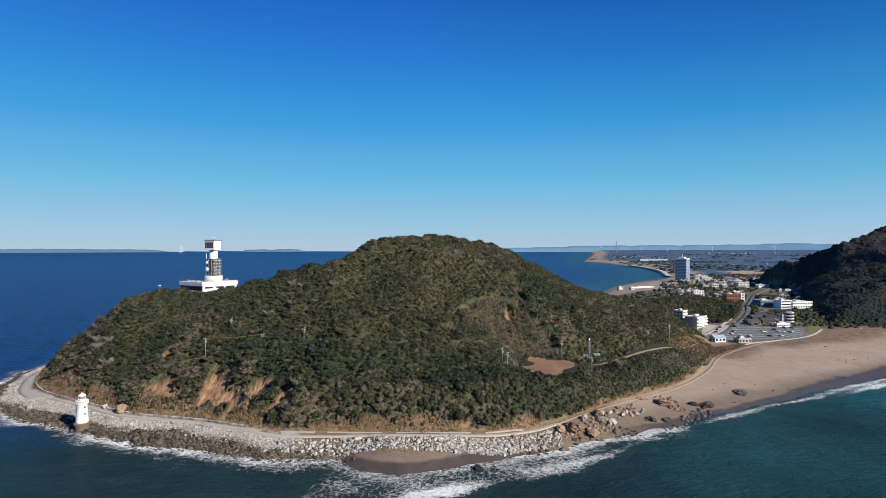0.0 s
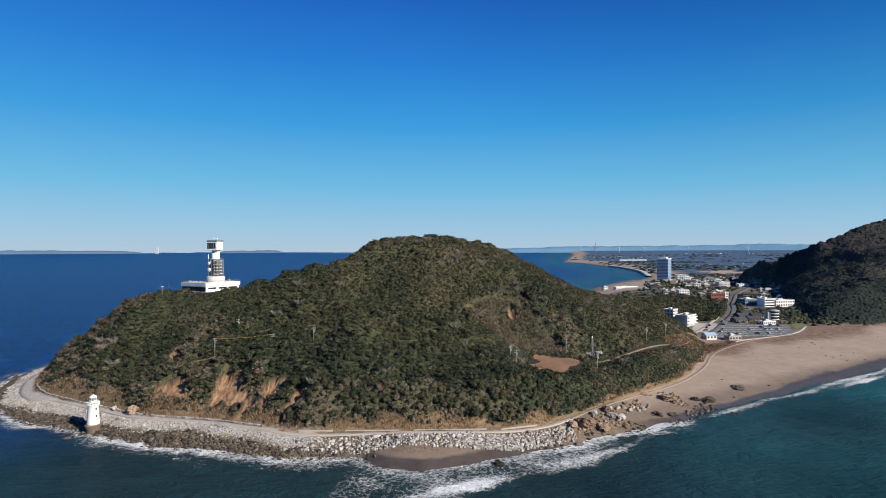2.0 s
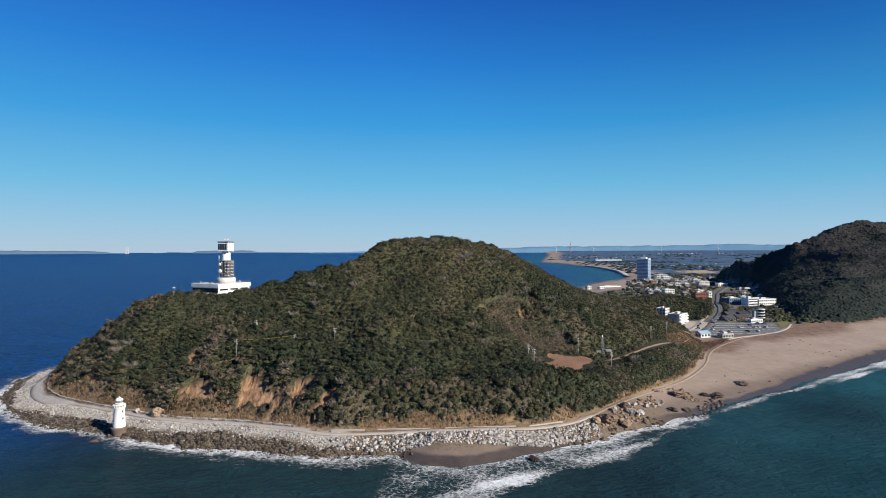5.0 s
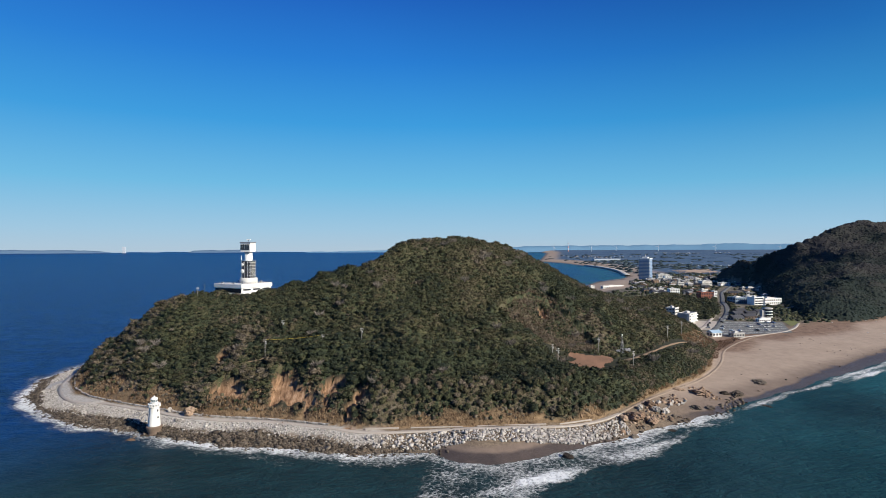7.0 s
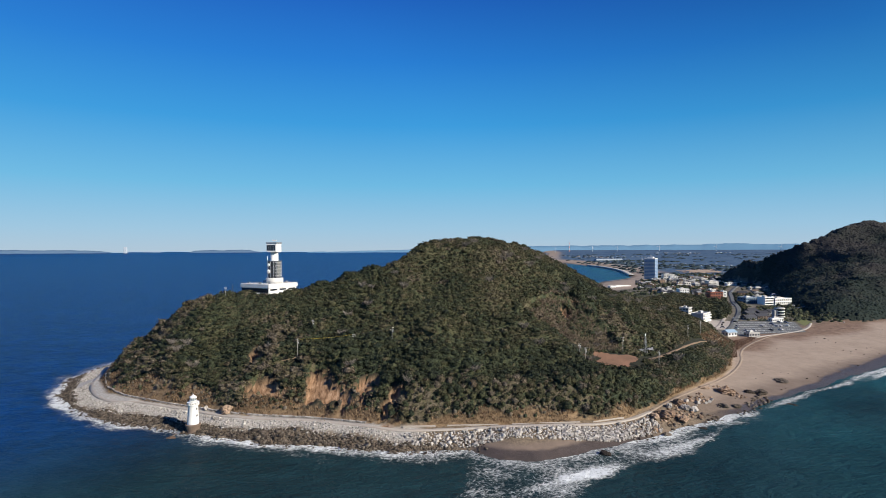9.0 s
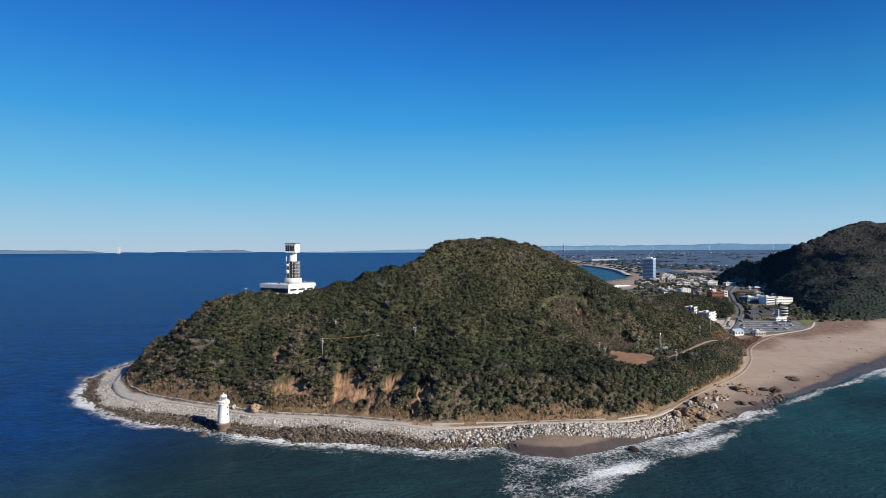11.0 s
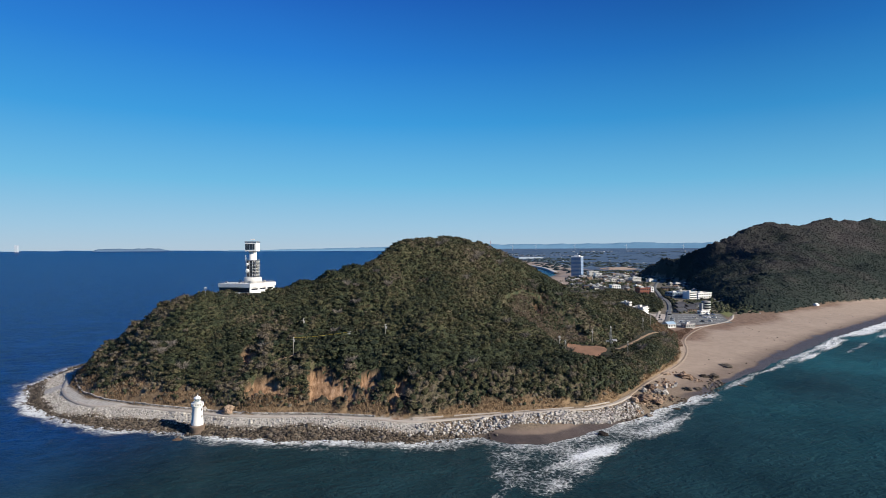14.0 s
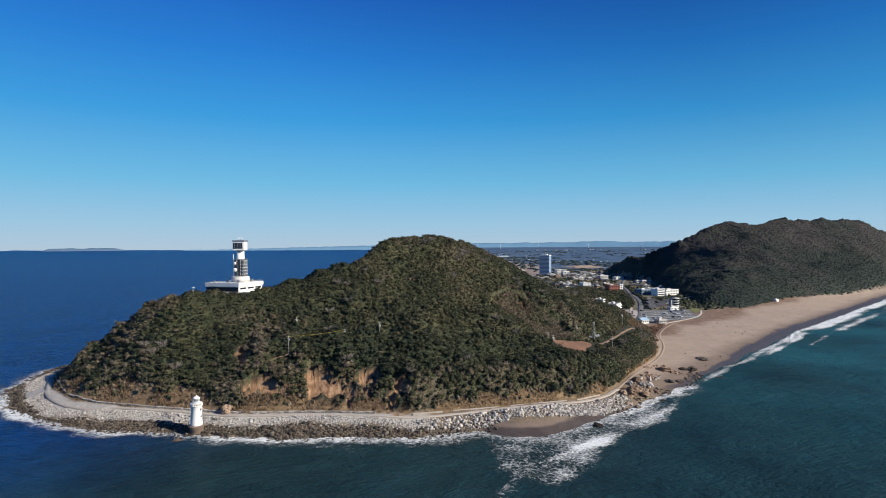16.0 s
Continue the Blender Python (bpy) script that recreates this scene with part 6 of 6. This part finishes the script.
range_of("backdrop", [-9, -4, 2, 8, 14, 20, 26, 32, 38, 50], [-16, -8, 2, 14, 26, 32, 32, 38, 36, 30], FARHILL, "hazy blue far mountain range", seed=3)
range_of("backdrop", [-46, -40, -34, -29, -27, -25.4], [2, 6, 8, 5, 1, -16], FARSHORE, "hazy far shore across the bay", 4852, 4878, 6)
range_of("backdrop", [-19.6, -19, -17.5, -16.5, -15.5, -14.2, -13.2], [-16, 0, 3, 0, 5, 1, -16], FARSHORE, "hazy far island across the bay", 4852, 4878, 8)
bx = np.radians(np.r_[r.uniform(-44, -25.6, 30), r.uniform(-19.2, -13.6, 22)])
bd = r.uniform(4835, 4850, len(bx))
wx, wy = bd * np.sin(bx), bd * np.cos(bx)
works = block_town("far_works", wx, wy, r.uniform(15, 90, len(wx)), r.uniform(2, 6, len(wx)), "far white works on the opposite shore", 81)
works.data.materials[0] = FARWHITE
for v in works.data.vertices:
    v.co.z += 0.12
for bdeg, h_ in ((-24.6, 40),):
    x, y = 4840 * math.sin(radians(bdeg)), 4840 * math.cos(radians(bdeg))
    ob = new("far_tower", mesh("far_tower", boxed(-10, 10, -8, 8, -4, h_ + 6, bevel=0.6), FARWHITE))
    ob.matrix_basis = pose(x, y, float(lift(x, y)))
    tagged(ob, "far pale tower on the opposite shore", "tower")

# ---- poles and wires on the hill ----
def pole(x, y, h_=9.0, arms=2):
    z = at(x, y)
    p = thing("utility_pole", pose(x, y, z, 0, 0, 20), "grey utility pole with cross-arms among the trees", "utility pole", "utility poles")
    part("shaft", turned([(0.2, -0.5), (0.13, h_)], 8), WOODPOLE, p)
    for k in range(arms):
        part("cross_arm", boxed(-0.9, 0.9, -0.06, 0.06, h_ - 0.46 - 0.9 * k, h_ - 0.34 - 0.9 * k), STEEL, p)
        for a in (-0.8, 0.3, 0.8):
            part("insulator", turned([(0.07, 0), (0.07, 0.2)], 8), WHITE, p, where=pose(a, 0, h_ - 0.34 - 0.9 * k))
    part("transformer", turned([(0.3, 0), (0.3, 0.8)], 10), STEEL, p, where=pose(0.45, 0, h_ - 2.6))
    return Vector((x, y, z + h_ - 0.3))


ends = [pole(x, y, h_) for x, y, h_ in ((-121.3, 285.3, 9.2), (-92.9, 286.4, 6.8), (-73.3, 289.5, 6.8), (-116.4, 306.2, 5.7), (26.5, 286, 8.8), (29, 284, 8.7), (62, 314, 10.5), (123.2, 353.2, 9.2), (147, 380, 10.6), (72, 289, 9))]
for a, b_ in ((0, 1), (1, 2), (5, 6), (6, 7), (7, 8)):
    bm = bmesh.new()
    pts = [ends[a].lerp(ends[b_], u / 8) - Vector((0, 0, 4 * 0.35 * (u / 8) * (1 - u / 8) * 4 * 0.4)) for u in range(9)]
    for p, q in zip(pts, pts[1:]):
        tube(bm, p, q, 0.035 if a else 0.04, 5)
    tagged(new("overhead_wire", mesh("overhead_wire", bm, worn("yellow_wire_sleeve", (0.55, 0.42, 0.06), (0.48, 0.36, 0.05), 1.0) if a == 0 else DARKSTEEL)), "yellow-sleeved overhead wire between poles" if a == 0 else "thin dark overhead wire between poles", "wire")
patch("earth_plot", [(27, 287), (58, 288), (75, 314), (44, 315)], worn("red_brown_earth", (0.27, 0.145, 0.095), (0.115, 0.075, 0.05), 0.35, 0.95, bump=0.5), "cleared red-brown earth plot on the slope", "plot", 0.15, 40, ragged=0.6)
for x, y, w_, h_ in ((84, 326, 3.4, 2.4), (77, 323, 2.2, 2.0), (40, 298, 1.6, 1.4)):
    building("hut", "small white hut beside the dirt track", x, y, w_, w_ * 0.8, h_, 20, WHITE, 1, 1, 1, "gable", ROOFGREY, "hut")

vx, vy = scatter(28, 80, 286, 322, 1.5, 121)
ok = (line_dist(vx, vy, [(33, 299), (42, 313), (58, 318), (72, 317)])[0] < 2.2) | ((line_dist(vx, vy, [(34, 297), (38, 292), (52, 291), (68, 293), (73, 305)])[0] < 2.4) & (vnoise(vx, vy, 4, 125) > 0.5))
vx, vy = vx[ok], vy[ok]
forest("plot_hedge", vx, vy, ground(vx, vy) - 0.2, np.random.RandomState(122).uniform(1.4, 2.8, len(vx)), np.random.RandomState(123).uniform(0.1, 0.9, len(vx)), CROWNS, "low hedge along the back of the earth plot", 124, 0.9)
ob = new("low_wall", mesh("low_wall", boxed(0, 11, -0.2, 0.2, -0.8, 0.9, bevel=0.05), PATHWAY))
ob.matrix_basis = pose(56, 293.6, at(60, 293.5), 0, 0, 4)
tagged(ob, "low pale wall in front of the earth plot", "wall", "low walls beside the path")

# steel lattice mast beside the plot
lm = thing("lattice_mast", pose(79, 321, at(79, 321), 0, 0, 25), "slender grey steel lattice mast beside the dirt track", "mast")
for sx_ in (-1, 1):
    for sy_ in (-1, 1):
        part("leg", tube(bmesh.new(), (0.9 * sx_, 0.9 * sy_, -0.4), (0.25 * sx_, 0.25 * sy_, 11.5), 0.06, 5), STEEL, lm)
for k in range(6):
    z0, z1 = 1.9 * k, 1.9 * (k + 1)
    r0, r1 = 0.9 - 0.65 * z0 / 11.5, 0.9 - 0.65 * z1 / 11.5
    for turn in range(4):
        part("brace", tube(bmesh.new(), (-r0, -r0, z0), (r1, -r1, z1), 0.045, 4), STEEL, lm, where=pose(0, 0, 0, 0, 0, 90 * turn))
        part("ring_bar", tube(bmesh.new(), (-r1, -r1, z1), (r1, -r1, z1), 0.045, 4), STEEL, lm, where=pose(0, 0, 0, 0, 0, 90 * turn))
part("aerial", boxed(-0.25, 0.25, -0.2, 0.2, 11.3, 12.6, bevel=0.04), WHITE, lm, "white aerial box")

# weather mast with a white dish on the ridge before the control tower
wm = thing("weather_mast", pose(-173, 344, at(-173, 344)), "thin steel mast carrying a small white scanner", "mast")
part("shaft", turned([(0.10, -0.5), (0.07, 6.2)], 8), STEEL, wm)
part("scanner", boxed(-0.8, 0.8, -0.25, 0.25, 6.1, 6.55, bevel=0.1), WHITE, wm)
part("platform", boxed(-0.5, 0.5, -0.5, 0.5, 5.4, 5.5), STEEL, wm)
dm = thing("flag_mast", pose(-168.5, 342.5, at(-168.5, 342.5)), "thin dark steel mast on the ridge", "mast")
part("shaft", turned([(0.13, -0.5), (0.08, 10.0)], 8), DARKSTEEL, dm)
part("yard", boxed(-0.8, 0.8, -0.05, 0.05, 8.6, 8.72), DARKSTEEL, dm)

# white tent at the foot of the mountain
bm = bmesh.new()
v = [bm.verts.new(p) for p in ((-3, -2.2, 0), (3, -2.2, 0), (3, 2.2, 0), (-3, 2.2, 0), (-3, -2.2, 2.0), (3, -2.2, 2.0), (3, 2.2, 2.0), (-3, 2.2, 2.0), (-2.6, 0, 3.4), (2.6, 0, 3.4))]
for f in ((0, 1, 5, 4), (1, 2, 6, 5), (2, 3, 7, 6), (3, 0, 4, 7), (4, 5, 9, 8), (6, 7, 8, 9), (5, 6, 9), (7, 4, 8), (3, 2, 1, 0)):
    bm.faces.new([v[i] for i in f])
tent = new("tent", mesh("tent", bm, WHITE))
tent.matrix_basis = pose(494, 560, at(494, 560), 0, 0, 15)
tagged(tent, "white tent pitched at the edge of the dunes", "tent")
lx, ly = scatter(368, 500, 470, 545, 8.0, 151)
keep = (vnoise(lx, ly, 22, 154) > 0.62) & (coast(lx, ly) > 25)
lx, ly = lx[keep], ly[keep]
rubble("beach_litter", lx, ly, ground(lx, ly) + 0.05, np.random.RandomState(152).uniform(0.2, 1.0, len(lx)), PALERUBBLE, "pale driftwood and litter strewn on the upper beach", 153)
